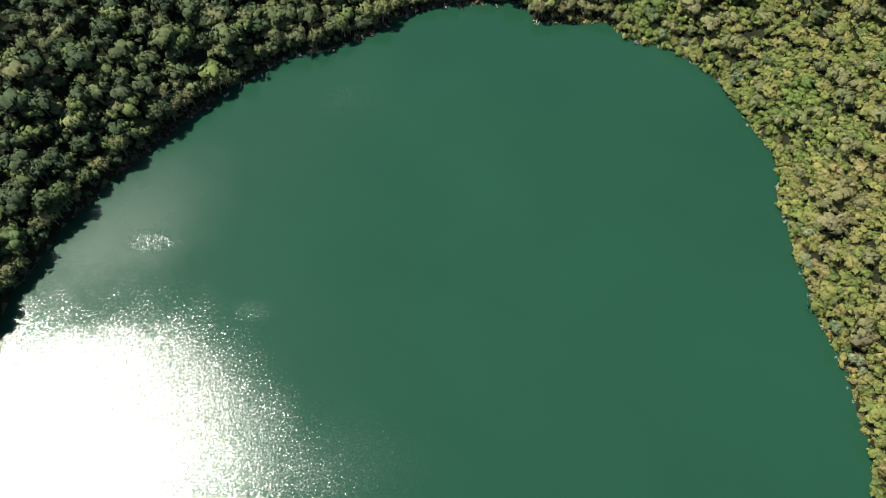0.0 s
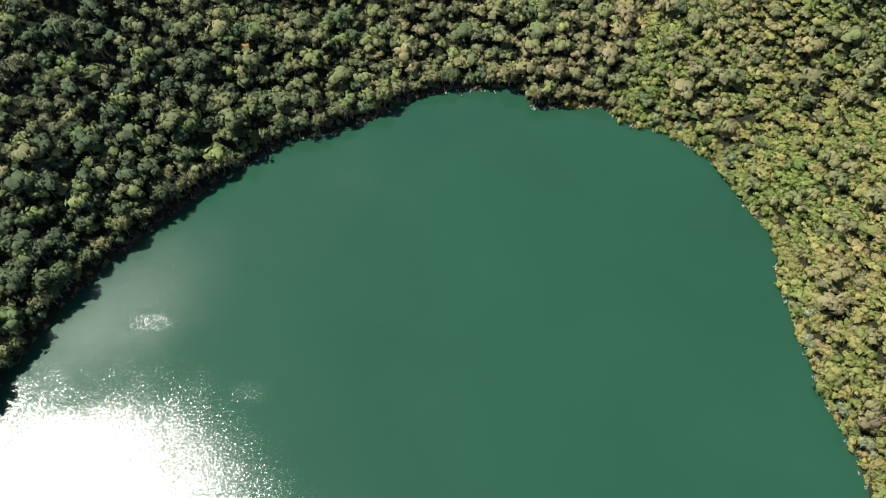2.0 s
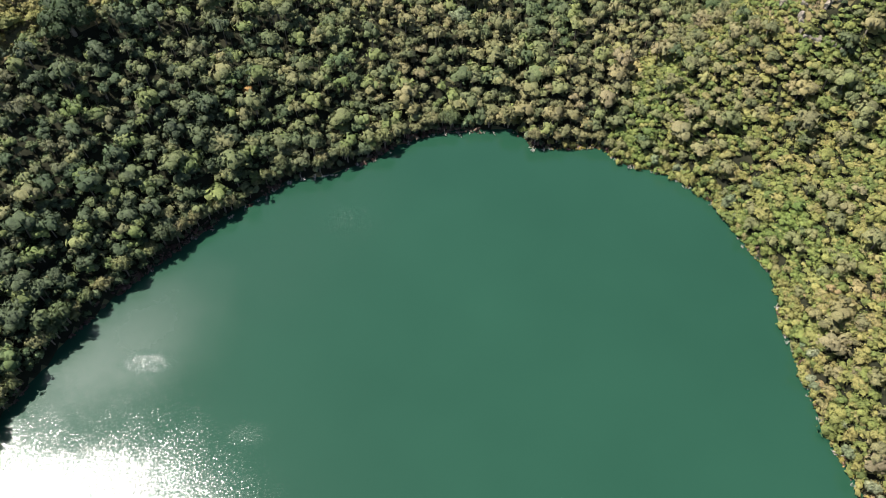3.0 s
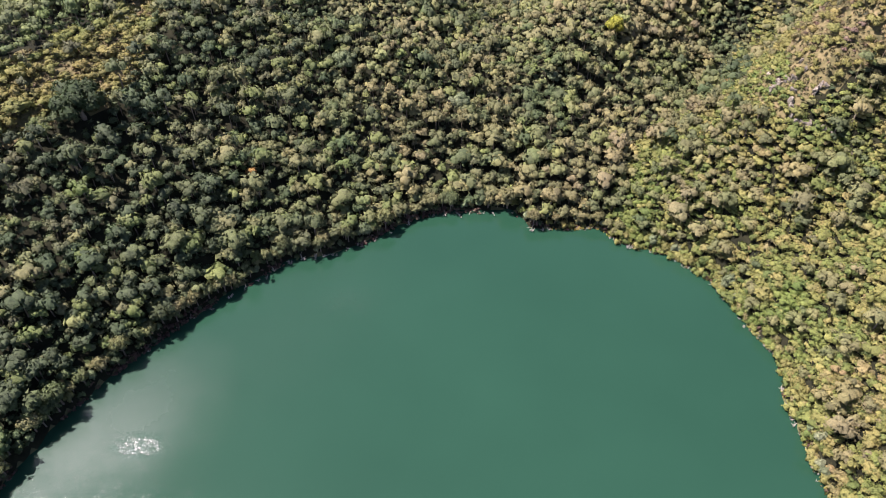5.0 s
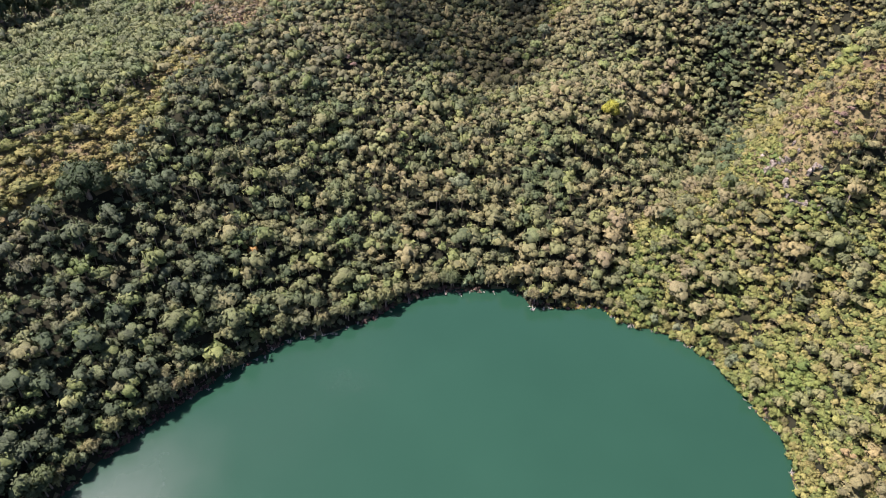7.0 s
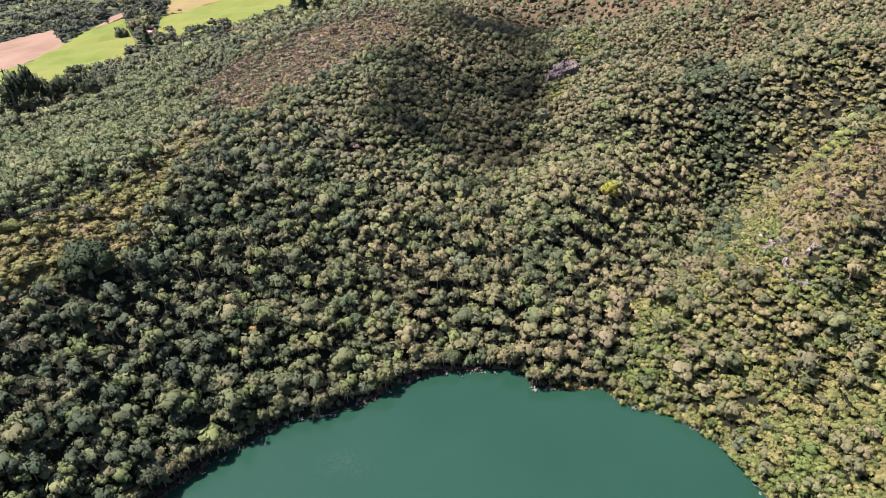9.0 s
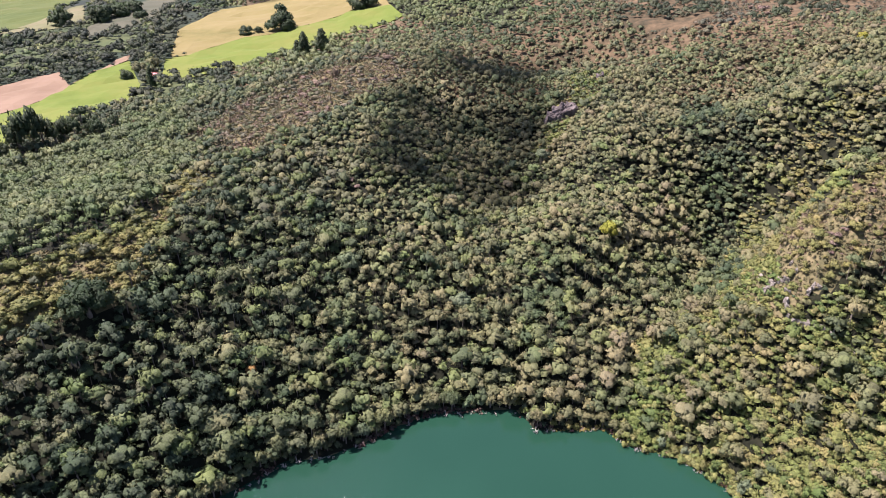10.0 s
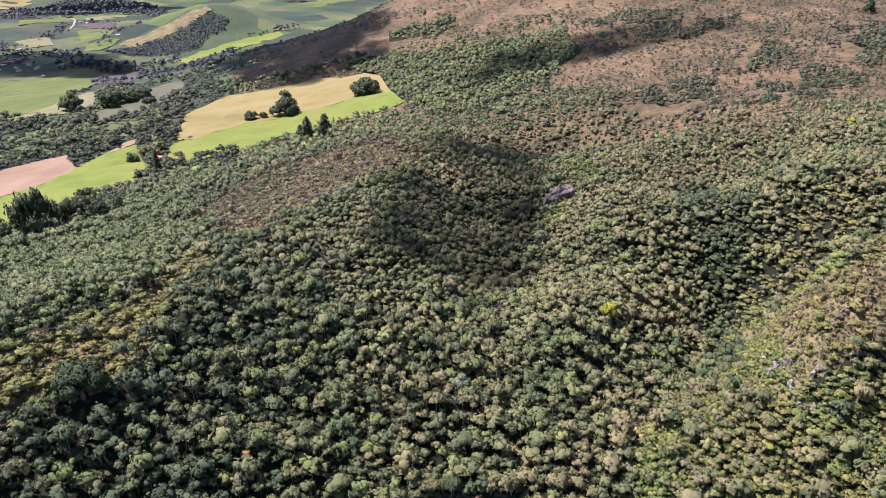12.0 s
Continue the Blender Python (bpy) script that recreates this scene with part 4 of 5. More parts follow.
# the woods to either side and behind, thinner
x, y = scatter(-520, 520, -380, 640, 17)
keep = ~in_reach(x, y) & (shore_distance(x, y) > 3) & ~on_field(x, y) & (np.hypot(x, y - 100) < 500)
x, y = x[keep], y[keep]
w = rng.lognormal(math.log(13), 0.25, len(x))
made = grow("side_forest", np.stack([x, y, land(x, y) - 0.3], -1), w, w * 0.75, rng.beta(1.4, 1.9, len(x)), FAR_SHAPES, mat_forest)
tagged(made, "dark green forest round the rest of the lake", "forest", kind="stuff")

# tussocks and dwarf shrubs on the bare ground
x, y = scatter(-420, 620, 180, 900, 4.4)
keep = in_reach(x, y) & ~on_field(x, y) & (heathiness(x, y) > 0.25)
x, y = x[keep], y[keep]
w = rng.lognormal(math.log(1.7), 0.4, len(x))
made = grow("heath_tussocks", np.stack([x, y, land(x, y) - 0.15], -1), w, w * rng.uniform(0.4, 0.8, len(x)), rng.uniform(0.2, 1.0, len(x)), [(v, f[15:], n) for v, f, n in (crown_shape(1, 14, 0.45, 0.6, 0.3) for _ in range(4))], mat_heath)
tagged(made, "brown tussocks and dwarf shrubs on dry heath", "heath", kind="stuff")

# dry tufts of grass on the ridge and the spur
x, y = scatter(-160, 200, 150, 560, 1.25)
keep = in_reach(x, y) & (inside(x, y, BARE_SPUR) | (rng.uniform(size=len(x)) < 0.75)) & (inside(x, y, CREST) | inside(x, y, BROWN) | inside(x, y, BARE_SPUR) | inside(x, y, SPUR_CREST))
x, y = x[keep], y[keep]
w = rng.uniform(0.9, 2.0, len(x))
made = grow("grass_tufts", np.stack([x, y, land(x, y) - 0.15], -1), w, w * rng.uniform(0.35, 0.7, len(x)), rng.uniform(0.0, 1.0, len(x)), [(v, f[15:], n) for v, f, n in (crown_shape(1, 14, 0.42, 0.6, 0.3) for _ in range(4))], mat_tuft)
tagged(made, "dry yellow-brown tufts of grass on the ridge", "grass", kind="stuff")

# hedges, belts of trees and woods of the valley
belts = [((-351, 540), (-327, 592), 10, 26), ((-327, 592), (-277, 640), 12, 30), ((-277, 640), (-262, 700), 14, 26), ((-424, 671), (-350, 690), 26, 60), ((-350, 690), (-300, 700), 26, 50),
         ((-300, 720), (-291, 812), 18, 40), ((-285, 812), (-190, 868), 14, 60), ((-190, 868), (-100, 905), 10, 40), ((-530, 1060), (-380, 1020), 22, 60), ((-560, 1230), (-420, 1130), 22, 70),
         ((-700, 1250), (-560, 1230), 40, 90), ((-760, 1420), (-900, 1500), 45, 70), ((-700, 1500), (-800, 1800), 16, 40), ((-1100, 1500), (-800, 1400), 40, 70), ((-400, 1480), (-330, 1600), 18, 50),
         ((-640, 1360), (-480, 1330), 14, 60),
         ((-873, 1600), (-971, 1893), 26, 70), ((-945, 1975), (-845, 1910), 8, 30), ((-700, 1590), (-690, 1600), 14, 12), ((-850, 1420), (-740, 1470), 14, 40), ((-503, 1210), (-400, 1400), 34, 170),
         ((-426, 1080), (-371, 1243), 26, 90), ((-1011, 2017), (-1050, 2060), 10, 16), ((-760, 1760), (-690, 1700), 14, 20), ((-880, 1480), (-980, 1600), 14, 36), ((-620, 1240), (-540, 1190), 18, 50)]
bx, by, bw = [], [], []
for (ax, ay), (ex, ey), width, count in belts:
    along = rng.uniform(size=count)
    bx.append(ax + (ex - ax) * along + rng.normal(scale=width / 2, size=count))
    by.append(ay + (ey - ay) * along + rng.normal(scale=width / 2, size=count))
    bw.append(rng.lognormal(math.log(6.5 if ay < 1000 else 7.0), 0.3, count))
woods = []
for outline, step, size, share in ((WOODED_HILL, 5.0, 6.0, 1.0), (KNOLL, 8.0, 6.5, 0.28), (FAR_WOOD, 11, 12, 1.0)):
    ox, oy = [p[0] for p in outline], [p[1] for p in outline]
    wx, wy = scatter(min(ox) - 10, max(ox) + 10, min(oy) - 10, max(oy) + 10, step)
    own = inside(*stray(wx, wy, 10, 60, 33), outline) & (rng.uniform(size=len(wx)) < share + 0.5 * wobble(wx, wy, 70, 34))
    woods.append((wx[own], wy[own], rng.lognormal(math.log(size), 0.22, own.sum())))
fx, fy = scatter(-2900, 200, 2550, 4300, 55)
slope = (fx > -0.75 * fy) & (wobble(fx, fy, 700, 17) > -0.25)
x = np.concatenate(bx + [one[0] for one in woods] + [fx[slope]])
y = np.concatenate(by + [one[1] for one in woods] + [fy[slope]])
w = np.concatenate(bw + [one[2] for one in woods] + [rng.lognormal(math.log(46), 0.3, slope.sum())])
keep = ~on_field(x, y) & (np.hypot(x + 720, y - 1250) > 48)
x, y, w = x[keep], y[keep], w[keep]
h, hue, near = w * rng.uniform(0.6, 1.0, len(x)), rng.uniform(0, 1, len(x)), y < 1000
foot = np.stack([x, y, land(x, y) - 0.3], -1)
tagged(grow("hedge_wood", foot[near], w[near], h[near], hue[near], MID_SHAPES, mat_hedge), "dark green hedges and trees between the fields", "forest", kind="stuff")
tagged(grow("valley_wood", foot[~near], w[~near], h[~near], hue[~near], VALLEY_SHAPES, mat_hazy_wood), "dark hedges and woods down in the valley", "forest", kind="stuff")


# ---- single things ----
def join_tube(verts, faces, points, radii, sides=6):
    """Adds a tapered limb along points to lists of corners and triangles."""
    start = len(verts)
    for k, (p, r) in enumerate(zip(points, radii)):
        p = Vector(p)
        ahead = (Vector(points[min(k + 1, len(points) - 1)]) - Vector(points[max(k - 1, 0)])).normalized()
        side = ahead.orthogonal().normalized()
        up = ahead.cross(side)
        for j in range(sides):
            a = 2 * math.pi * j / sides
            verts.append(p + side * (r * math.cos(a)) + up * (r * math.sin(a)))
    for k in range(len(points) - 1):
        for j in range(sides):
            a, b = start + k * sides + j, start + k * sides + (j + 1) % sides
            faces += [(a, b, b + sides), (a, b + sides, a + sides)]


def part(name, data, mat, parent, label=""):
    """One mesh under a thing or a part: data is a pair of corners and triangles."""
    ob = mesh_object(name, [tuple(v) for v in data[0]], data[1], mat, smooth=len(data) > 2, normals=data[2] if len(data) > 2 else None)
    ob.parent = parent
    return tagged(ob, label)


def trunk_data(height, radius, limbs, spread):
    verts, faces = [], []
    bend = random.uniform(-0.15, 0.15) * height
    join_tube(verts, faces, [(0, 0, -0.6), (bend * 0.3, 0, height * 0.4), (bend, bend * 0.4, height)], [radius * 1.25, radius * 0.8, radius * 0.4])
    for k in range(limbs):
        a = 2 * math.pi * k / limbs + random.uniform(-0.4, 0.4)
        low = height * random.uniform(0.3, 0.6)
        join_tube(verts, faces, [(bend * 0.4, 0, low), (spread * 0.5 * math.cos(a), spread * 0.5 * math.sin(a), low + 0.35 * height),
                                 (spread * math.cos(a), spread * math.sin(a), low + 0.55 * height)], [radius * 0.5, radius * 0.3, radius * 0.12], 5)
    return verts, faces


def build_tree(name, width, height, bole, mat, shape, label, category="tree", group=""):
    """A broadleaved tree or bush of that crown width and total height; bole is the clear part of its trunk."""
    tree = new(name)
    part("trunk", trunk_data(bole + 0.45 * (height - bole), 0.045 * width, 4, 0.3 * width), mat_bark, tree)
    verts = shape[0] * (width / 2, width / 2, (height - bole) / 1.1) + (0, 0, bole - (0.22 * height if bole <= 1.0 else 0))
    part("crown", (verts, shape[1], shape[2]), mat, tree)
    return tagged(tree, label, category, group)


def stand(ob, x, y, turn=0.0, size=1.0, tall=1.0):
    ob.matrix_basis = stand_pose(x, y, turn, size, tall)


def stand_pose(x, y, turn=0.0, size=1.0, tall=1.0):
    return pose(x, y, float(land(x, y)), 0, 0, turn) @ Matrix.Diagonal((size, size, size * tall, 1))


GRAND_SHAPES = [crown_shape(20, 2200, 0.05, low=0.45, crisp=0.25) for _ in range(3)]

# trees and bushes along the waterline
shore_kinds = [build_tree("shore_tree", 5.2, 6.0, 1.4, mat_tree, crown_shape(10, 360, 0.095), "dark green tree leaning over the water's edge", "tree", "trees along the shore") for _ in range(4)]
shore_kinds += [build_tree("shore_bush", 3.4, 3.0, 0.3, mat_bush, crown_shape(7, 300, 0.105, 0.8), "yellow-green bush at the water's edge", "bush", "bushes along the shore") for _ in range(3)]
shore_kinds += [build_tree("pale_bush", 3.0, 3.2, 0.4, mat_pale, crown_shape(7, 300, 0.1, 0.9), "pale grey-green bush at the water's edge", "bush", "bushes along the shore") for _ in range(2)]
used = set()
step = -108.0
while step < 128.0:
    turn_to = step + rng.uniform(-0.6, 0.6)
    out = float(np.interp(turn_to, [s[0] for s in SHORE], [s[1] for s in SHORE])) + rng.uniform(0.3, 2.2)
    px, py = LAKE_X + out * math.sin(radians(turn_to)), LAKE_Y + out * math.cos(radians(turn_to))
    roll = rng.uniform()
    if turn_to < 0:
        k = int(rng.integers(0, 4)) if roll < 0.7 else int(rng.integers(7, 9))
    elif turn_to < 38:
        k = int(rng.integers(0, 4)) if roll < 0.4 else int(rng.integers(4, 7)) if roll < 0.6 else int(rng.integers(7, 9))
    else:
        k = int(rng.integers(4, 7)) if roll < 0.78 else int(rng.integers(7, 9))
    m = stand_pose(px, py, rng.uniform(0, 360), rng.uniform(0.7, 1.15), rng.uniform(0.85, 1.15))
    if k in used:
        copy_thing(shore_kinds[k], m)
    else:
        used.add(k)
        shore_kinds[k].matrix_basis = m
    step += rng.uniform(0.8, 1.6)
for k, ob in enumerate(shore_kinds):
    if k not in used:
        stand(ob, LAKE_X + 97 * math.sin(radians(60 + k)), LAKE_Y + 97 * math.cos(radians(60 + k)))

# bare bleached branches that stick out of the water along the shore
def build_snag():
    verts, faces = [], []
    for k in range(random.randint(4, 7)):
        a, rise = random.uniform(0, 6.3), random.uniform(0.2, 1.0)
        reach_out = random.uniform(0.7, 1.9)
        tip = (reach_out * math.cos(a), reach_out * math.sin(a), rise * reach_out)
        mid = (tip[0] * 0.5 + random.uniform(-0.2, 0.2), tip[1] * 0.5 + random.uniform(-0.2, 0.2), tip[2] * 0.6)
        join_tube(verts, faces, [(0, 0, -1.2), mid, tip], [0.17, 0.12, 0.06], 4)
        join_tube(verts, faces, [mid, (mid[0] + random.uniform(-0.7, 0.7), mid[1] + random.uniform(-0.7, 0.7), mid[2] + 0.5)], [0.09, 0.05], 4)
    ob = mesh_object("bare_branch", [tuple(v) for v in verts], faces, mat_twig, smooth=False)
    return tagged(ob, "bleached bare branches standing in shallow water", "branch", "dead branches along the shore")


snags = [build_snag() for _ in range(5)]
spots = [(turn_to, -1.5) for turn_to in (-37, -34, -31, -29.5, -27, -24, -20, -8, -2, 6, 19.5, 20.5, 23, 30, 31, 36, 41, 45, 50, 51, 56, 58, 60, 66, 71, 79, 82, 86, 90, 94, 99, 104, 108, -45, -52, -60, -70)] + [(112.0, -2.6), (113.5, -1.4), (4.0, -2.5)] + [(turn_to + random.uniform(-1, 1), random.uniform(-2.2, -0.5)) for turn_to in range(-64, 112, 4)]
for k, (turn_to, off) in enumerate(spots):
    out = float(np.interp(turn_to, [s[0] for s in SHORE], [s[1] for s in SHORE])) + off + random.uniform(-0.5, 0.5)
    m = pose(LAKE_X + out * math.sin(radians(turn_to)), LAKE_Y + out * math.cos(radians(turn_to)), 0.0, 0, 0, random.uniform(0, 360)) @ Matrix.Scale(random.uniform(0.45, 1.0), 4)
    if k < len(snags):
        snags[k].matrix_basis = m
    else:
        copy_thing(snags[k % len(snags)], m)

# a fringe of sedge and dead reed along the waterline, yellow-green on the sunny bank, brown elsewhere
turn_to = rng.uniform(-105, 125, 2600)
out = np.interp(turn_to, [one[0] for one in SHORE], [one[1] for one in SHORE]) + rng.uniform(-1.3, 0.9, len(turn_to))
x, y = LAKE_X + out * np.sin(np.radians(turn_to)), LAKE_Y + out * np.cos(np.radians(turn_to))
keep = wobble(x, y, 11, 29) > -0.15
x, y, turn_to = x[keep], y[keep], turn_to[keep]
w = rng.lognormal(math.log(0.9), 0.35, len(x))
foot, green = np.stack([x, y, np.maximum(land(x, y), -0.05) - 0.1], -1), (turn_to > 24) & (rng.uniform(size=len(x)) < 0.7)
for name, own, mat, label in (("shore_sedge", green, mat_sedge, "yellow-green sedge fringe along the water's edge"), ("dead_reed", ~green, mat_reed, "reddish brown dead reed along the water's edge")):
    tagged(grow(name, foot[own], w[own], w[own] * rng.uniform(0.5, 1.0, own.sum()), rng.uniform(0, 1, own.sum()), UNDER_SHAPES, mat), label, "reed", kind="stuff")

# trees that stand out of the forest
stand(build_tree("broad_tree", 16.0, 12.0, 1.2, mat_dark, GRAND_SHAPES[0], "broad dark green tree on the crater rim"), -106, 174)
stand(build_tree("yellow_tree", 7.5, 8.5, 2.0, mat_yellow, GRAND_SHAPES[1], "bright yellow-green tree among darker forest"), 63, 240)
stand(build_tree("yellow_tree", 6.0, 5.5, 0.6, mat_yellow, GRAND_SHAPES[0], "yellow-green bushy tree on the heath"), 230, 399)
for px, py, size in ((6, 206, 1.0), (-34, 219, 1.1), (49, 332, 1.0), (40, 222, 0.7)):
    stand(build_tree("pale_tree", 7.5, 7.5, 2.0, mat_pale, GRAND_SHAPES[2], "pale grey-green tree above the dark forest", group="pale trees in the forest"), px, py, 40 * px, size)
for px, py, size in ((-59, 169, 0.8), (107, 229, 1.0), (110, 234, 0.8), (-72, 300, 0.8)):
    stand(build_tree("rust_bush", 4.5, 4.5, 0.6, mat_rust, crown_shape(8, 238, 0.11), "rust-orange bush on the forest slope", "bush", "rust-coloured bushes"), px, py, 0, size)
for px, py, size in ((176, 421, 1.2), (182, 426, 0.9), (-36, 267, 0.9), (-39, 271, 0.9), (-33, 273, 0.8), (115, 183, 0.8), (117, 185, 0.8), (119, 186, 0.7), (114, 181, 0.6), (121, 186, 0.7), (116, 187, 0.6), (217, 505, 1.6), (219, 514, 1.4), (214, 517, 1.3), (217, 495, 1.4), (222, 509, 1.1), (343, 656, 1.8), (341, 646, 1.6), (347, 651, 1.5)):
    stand(build_tree("mauve_bush", 3.6, 2.0, 0.2, mat_mauve, crown_shape(7, 204, 0.12, 0.7), "leafless mauve-brown bush on the slope", "bush", "mauve bushes"), px, py, 50 * px, size)
for px, py, wide, tall in ((-82, 750, 33, 23), (-186, 678, 13, 11), (-155, 690, 27, 22), (-148, 686, 15, 13), (-175, 682, 10, 6)):
    stand(build_tree("field_tree", wide, tall, 1.0, mat_dark, crown_shape(18, 1500, 0.06, low=0.3, crisp=0.3), "dark spreading tree standing in the field", group="trees in the field"), px, py, 30 * px)
stand(build_tree("slender_tree", 13, 15, 3, mat_dark, crown_shape(12, 700, 0.08, 0.9, 0.5, low=0.4), "tall slender tree with an open flat crown"), -161, 722)
stand(build_tree("slender_tree", 11, 19, 12, mat_dark, crown_shape(7, 221, 0.12, 0.5), "tall slender tree with an open flat crown"), -210, 393)
for px, py, wide, tall in ((-395, 752, 25, 24), (-364, 775, 26, 20), (-350, 790, 24, 18), (-340, 808, 20, 15), (-360, 764, 22, 19), (-322, 776, 16, 12)):
    stand(build_tree("hedge_tree", wide, tall, 0.8, mat_dark, crown_shape(16, 1100, 0.07, low=0.3, crisp=0.3), "large dark tree on a valley hedge", group="trees on the hedges"), px, py, 20 * px)
for px, py, wide, tall in ((-234, 368, 14, 23), (-227, 370, 12, 25), (-226, 377, 13, 20), (-238, 373, 12, 14), (-220, 379, 11, 14), (-216, 382, 10, 15), (-211, 384, 9, 14), (-204, 390, 11, 12), (-198, 386, 9, 10), (-194, 398, 8, 9), (-247, 366, 12, 11), (-241, 360, 12, 10)):
    stand(build_tree("edge_tree", wide, tall, 3.0, mat_dark, crown_shape(12, 420, 0.085, 0.85, 0.75, low=0.4), "tall dark tree at the pasture's edge", group="row of trees by the pasture"), px, py, 25 * px)
for px, py, wide, tall in ((-238, 552, 13, 13), (-232, 562, 12, 12), (-244, 540, 11, 11), (-228, 548, 10, 11), (-240, 570, 12, 12), (-206, 515, 8, 7)):
    stand(build_tree("yard_tree", wide, tall, 1.0, mat_tree, crown_shape(13, 650, 0.08, low=0.35), "grey-green tree beside the farmhouse", group="trees round the farmhouse"), px, py, 25 * px)


def build_conifer(name, width, height, label, group=""):
    """A dark conifer: a straight trunk and a dense pointed crown."""
    tree = new(name)
    verts, faces = [], []
    join_tube(verts, faces, [(0, 0, -0.5), (0, 0, height * 0.5), (0, 0, height * 0.92)], [0.35, 0.2, 0.06])
    part("trunk", (verts, faces), mat_bark, tree)
    shape = cone_shape(22, 520, 0.11)
    part("crown", (shape[0] * (width / 2, width / 2, height / 2.6), shape[1], shape[2]), mat_dark, tree)
    return tagged(tree, label, "tree", group)


for px, py, wide, tall in ((-117, 596, 14, 20), (-103, 603, 15, 19), (-124, 602, 10, 13)):
    stand(build_conifer("pine_tree", wide, tall, "dark pointed pine at the field's edge", "pines by the field"), px, py)
stand(build_conifer("cypress_tree", 6.5, 17, "dark narrow cypress beside the farmhouse"), -213, 508)
stand(build_conifer("pine_tree", 13, 16, "dark pine alone on the bare hilltop", "pines by the field"), 436, 773)


def box(x0, x1, y0, y1, z0, z1):
    v = [(x, y, z) for z in (z0, z1) for y in (y0, y1) for x in (x0, x1)]
    return v, [(0, 2, 3), (0, 3, 1), (4, 5, 7), (4, 7, 6), (0, 1, 5), (0, 5, 4), (2, 6, 7), (2, 7, 3), (0, 4, 6), (0, 6, 2), (1, 3, 7), (1, 7, 5)]


def build_house(name, long, deep, tall, label, roof_mat, category="house", group=""):
    house = new(name)
    part("wall", box(-long / 2, long / 2, -deep / 2, deep / 2, -1.0, tall), mat_plaster, house)
    for side in (-1, 1):
        e, ridge = deep / 2 + 0.6, tall + deep * 0.28
        v = []
        for x in (-long / 2 - 0.5, long / 2 + 0.5):
            v += [(x, side * e, tall - 0.25), (x, 0, ridge), (x, side * e, tall - 0.05), (x, 0, ridge + 0.22)]
        part("roof", (v, [(0, 1, 3), (0, 3, 2), (4, 6, 7), (4, 7, 5), (0, 2, 6), (0, 6, 4), (2, 3, 7), (2, 7, 6), (0, 4, 5), (0, 5, 1), (1, 5, 7), (1, 7, 3)]), roof_mat, house)
    for k in range(max(1, int(long / 3.5))):
        x = -long / 2 + 1.8 + 3.4 * k
        if k == 1:
            part("door", box(x - 0.5, x + 0.5, -deep / 2 - 0.06, -deep / 2 + 0.02, 0, 2.05), mat_bark, house)
        else:
            part("window", box(x - 0.6, x + 0.6, -deep / 2 - 0.05, -deep / 2 + 0.02, 0.9, 2.0), mat_pane, house)
    return tagged(house, label, category, group)


stand(build_house("farmhouse", 12.0, 7.0, 2.8, "small white farmhouse with a faded red roof", mat_tile), -222, 540, -10, 0.8)
hamlet = build_house("cottage", 11.0, 7.0, 3.0, "small white house in the distant hamlet", mat_twig, "house", "houses of the hamlet")
stand(hamlet, -723, 1230, 20, 0.75)
for px, py, size in ((-745, 1262, 1.2), (-700, 1250, 1.0), (-690, 1225, 1.1), (-760, 1240, 0.9), (-735, 1285, 1.0), (-640, 1150, 1.0), (-860, 1480, 1.2), (-960, 1960, 1.5), (-930, 1935, 1.3), (-470, 1270, 1.0), (-495, 1300, 1.1), (-690, 1560, 1.3), (-760, 1470, 1.1), (-560, 1215, 0.8)):
    copy_thing(hamlet, stand_pose(px, py, 37 * px, 0.75 * size))


def build_outcrop(stones, label, mat):
    """Weathered slabs breaking out of a slope: place, size and height of each."""
    crag = new("rock_outcrop")
    for dx, dy, size, tall in stones:
        bm = bmesh.new()
        bmesh.ops.create_icosphere(bm, subdivisions=3, radius=1.0)
        turn = random.uniform(0, 3.1)
        for v in bm.verts:
            p = v.co.copy()
            p = Vector([math.copysign(abs(q) ** 0.6, q) for q in p])
            p *= 0.85 + 0.4 * noise.fractal(v.co * 1.5 + Vector((dx, dy, size)), 1.0, 2.0, 4) - 0.12 * abs(noise.noise(v.co * 4 + Vector((dy, dx, 0))))
            x, y = p.x * size * 1.25, p.y * size * 0.75
            v.co = Vector((x * math.cos(turn) - y * math.sin(turn), x * math.sin(turn) + y * math.cos(turn), p.z * tall + 0.25 * x))
        verts, faces = [v.co.copy() for v in bm.verts], [[v.index for v in f.verts] for f in bm.faces]
        bm.free()
        stone = part("rock", (verts, faces), mat, crag)
        stone.location = (dx, dy, 0.25 * tall)
    return tagged(crag, label, "rock")


def place_outcrop(x, y, stones, label, mat):
    crag = build_outcrop(stones, label, mat)
    stand(crag, x, y)
    for stone in crag.children:
        stone.location.z += float(land(x + stone.location.x, y + stone.location.y)) - float(land(x, y))


place_outcrop(102, 169, [(-2, 21, 0.8, 1.1), (-3, 13, 1.3, 1.7), (-1.6, 14.2, 1.0, 1.3), (0, 13, 0.9, 1.3), (1.2, 12, 0.9, 1.4), (0.2, 8.2, 0.9, 1.6), (-0.8, 5.5, 0.8, 1.9), (-1.0, 3.6, 0.9, 2.0), (-0.8, 1.6, 0.9, 1.9),
                         (0, -0.8, 1.1, 1.8), (1.4, -1.8, 1.2, 1.7), (2.8, -2.2, 1.1, 1.5), (4.6, -3.0, 0.8, 1.1), (6.2, -4.0, 0.9, 1.1), (8.2, -6.0, 0.8, 1.0), (5, 5.4, 0.9, 1.2), (6.4, 6.2, 1.0, 1.1), (7.6, 5.4, 0.7, 0.9),
                         (4, 13, 0.6, 0.9), (4, 17, 0.6, 0.9), (12, -12, 0.8, 1.0)],
              "grey weathered rocks breaking through the spur's scrub", mat_rock)
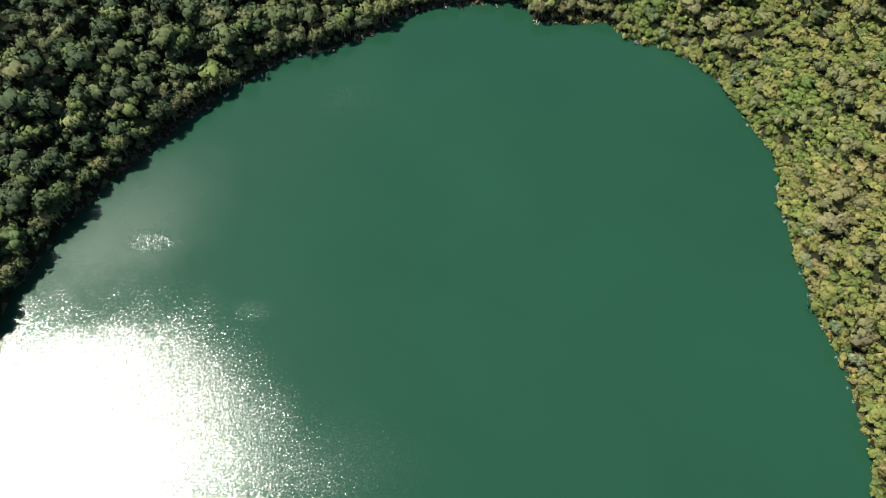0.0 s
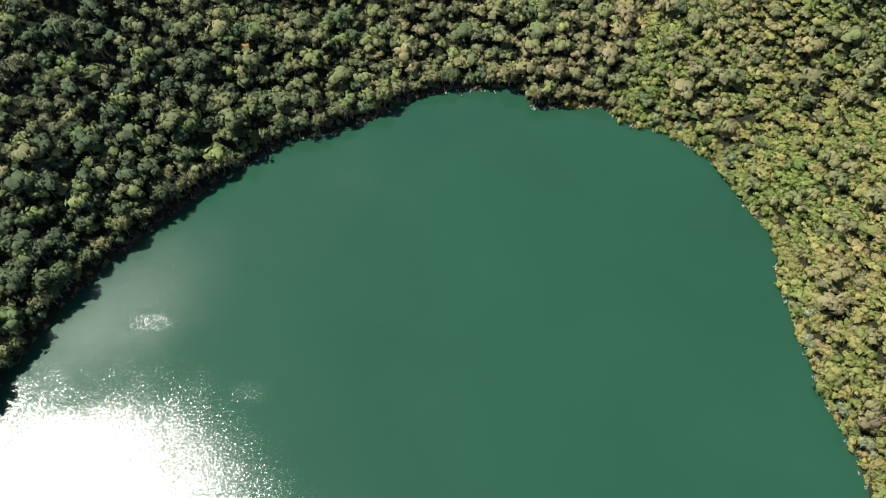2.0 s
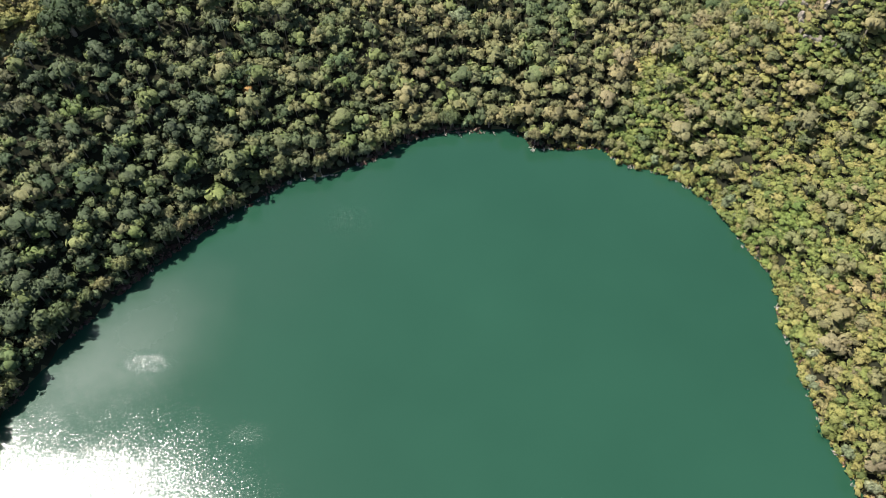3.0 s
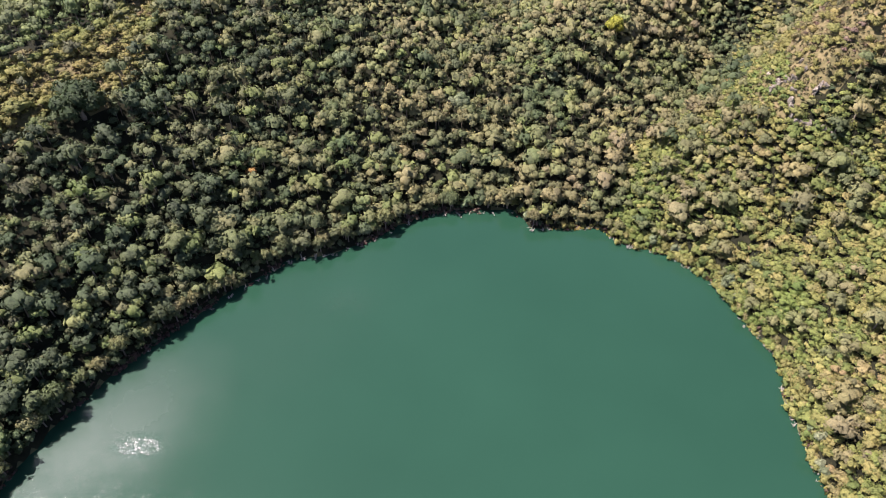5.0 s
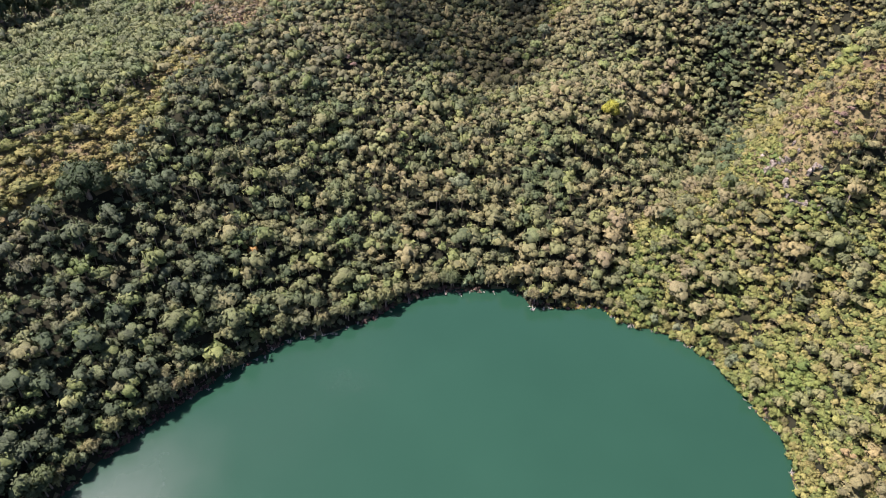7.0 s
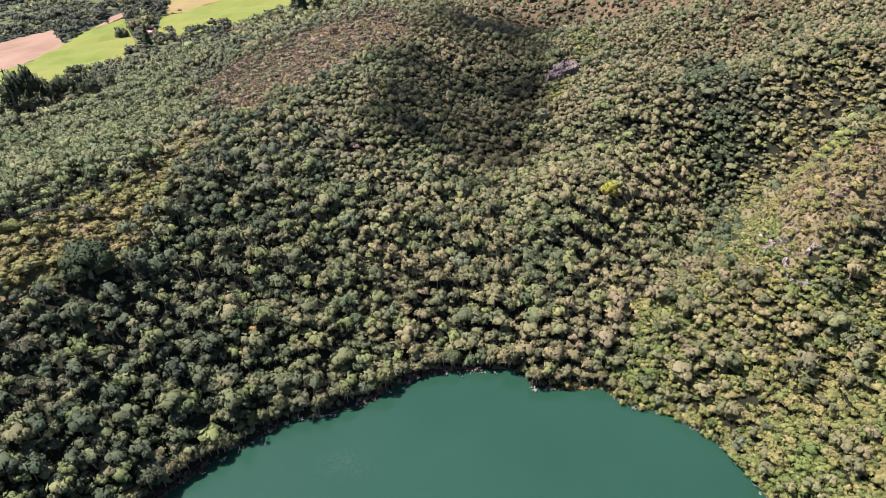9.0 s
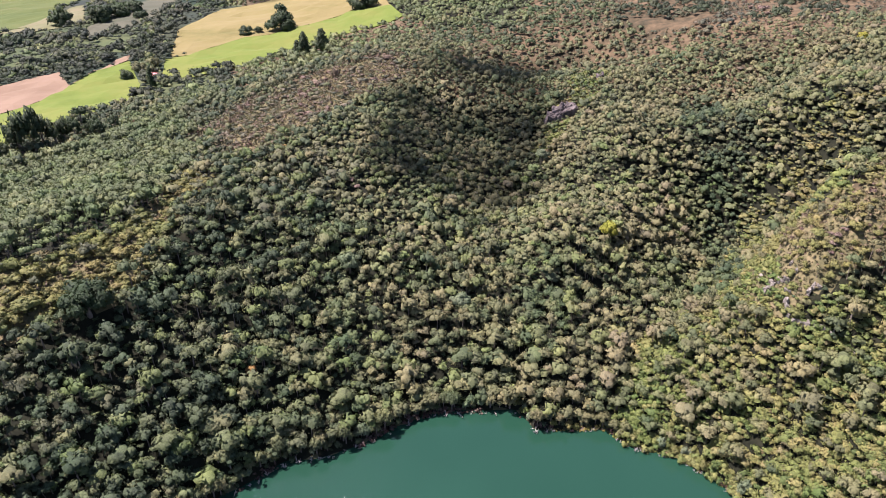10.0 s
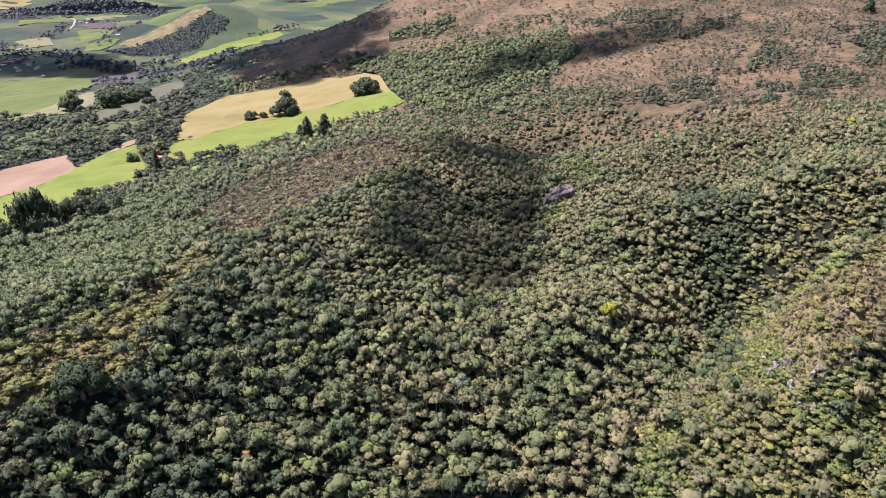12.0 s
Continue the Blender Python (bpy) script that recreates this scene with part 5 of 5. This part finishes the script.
place_outcrop(64, 374, [(-7, 1, 2.2, 2.6), (-4.5, 0, 2.5, 3.2), (-2, -1, 2.4, 3.8), (0.5, -1, 2.6, 4.2), (3, -0.5, 2.4, 4.2), (5.5, 0.5, 2.3, 3.8), (7.5, 2, 2.0, 3.0), (-5.5, 3, 2.2, 3.6), (-2.5, 3, 2.6, 4.8), (0.5, 3.5, 2.6, 5.4),
                        (3.5, 3.5, 2.4, 5.0), (6, 4.5, 2.2, 4.0), (26, 38, 1.6, 2.4), (29, 42, 1.6, 2.2)], "dark purple-grey crag on the spur's edge", mat_crag)


def build_shade_cloud(name, long, wide, turn, puffs, seed, mat, puff=1.0):
    """A small unseen cloud, added to shade the land: a flat-based heap of many puffs."""
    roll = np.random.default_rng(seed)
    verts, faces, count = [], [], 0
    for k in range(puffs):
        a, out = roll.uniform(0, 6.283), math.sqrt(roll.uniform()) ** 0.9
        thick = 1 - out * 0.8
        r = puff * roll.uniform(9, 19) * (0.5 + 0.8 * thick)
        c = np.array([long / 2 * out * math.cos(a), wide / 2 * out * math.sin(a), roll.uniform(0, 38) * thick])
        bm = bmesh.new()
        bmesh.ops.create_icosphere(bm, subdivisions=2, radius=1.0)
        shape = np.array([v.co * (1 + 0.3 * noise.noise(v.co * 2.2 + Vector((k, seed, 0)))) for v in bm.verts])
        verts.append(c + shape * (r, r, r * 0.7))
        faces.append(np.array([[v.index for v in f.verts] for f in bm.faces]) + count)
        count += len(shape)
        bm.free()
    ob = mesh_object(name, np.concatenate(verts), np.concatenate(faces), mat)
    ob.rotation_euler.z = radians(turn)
    return tagged(ob, "small white cloud out of view, placed to shade the hills", "cloud", "fair-weather clouds")


# clouds out of view, each set toward the sun from the ground it shades
build_shade_cloud("cloud", 265, 84, 78, 95, 3, mat_cloud).location = Vector((18, 388, 25)) + sun_way * 900
build_shade_cloud("cloud", 330, 95, 2, 150, 13, mat_cloud).location = Vector((150, 752, 40)) + sun_way * 900
build_shade_cloud("cloud", 600, 280, 105, 300, 5, mat_thick_cloud, 1.9).location = Vector((-215, 1110, 0)) + sun_way * 900
build_shade_cloud("cloud", 430, 190, -35, 230, 7, mat_thick_cloud, 1.5).location = Vector((-705, 1290, -60)) + sun_way * 900
build_shade_cloud("cloud", 460, 150, 15, 150, 9, mat_thick_cloud, 1.9).location = Vector((-1030, 2260, -50)) + sun_way * 950
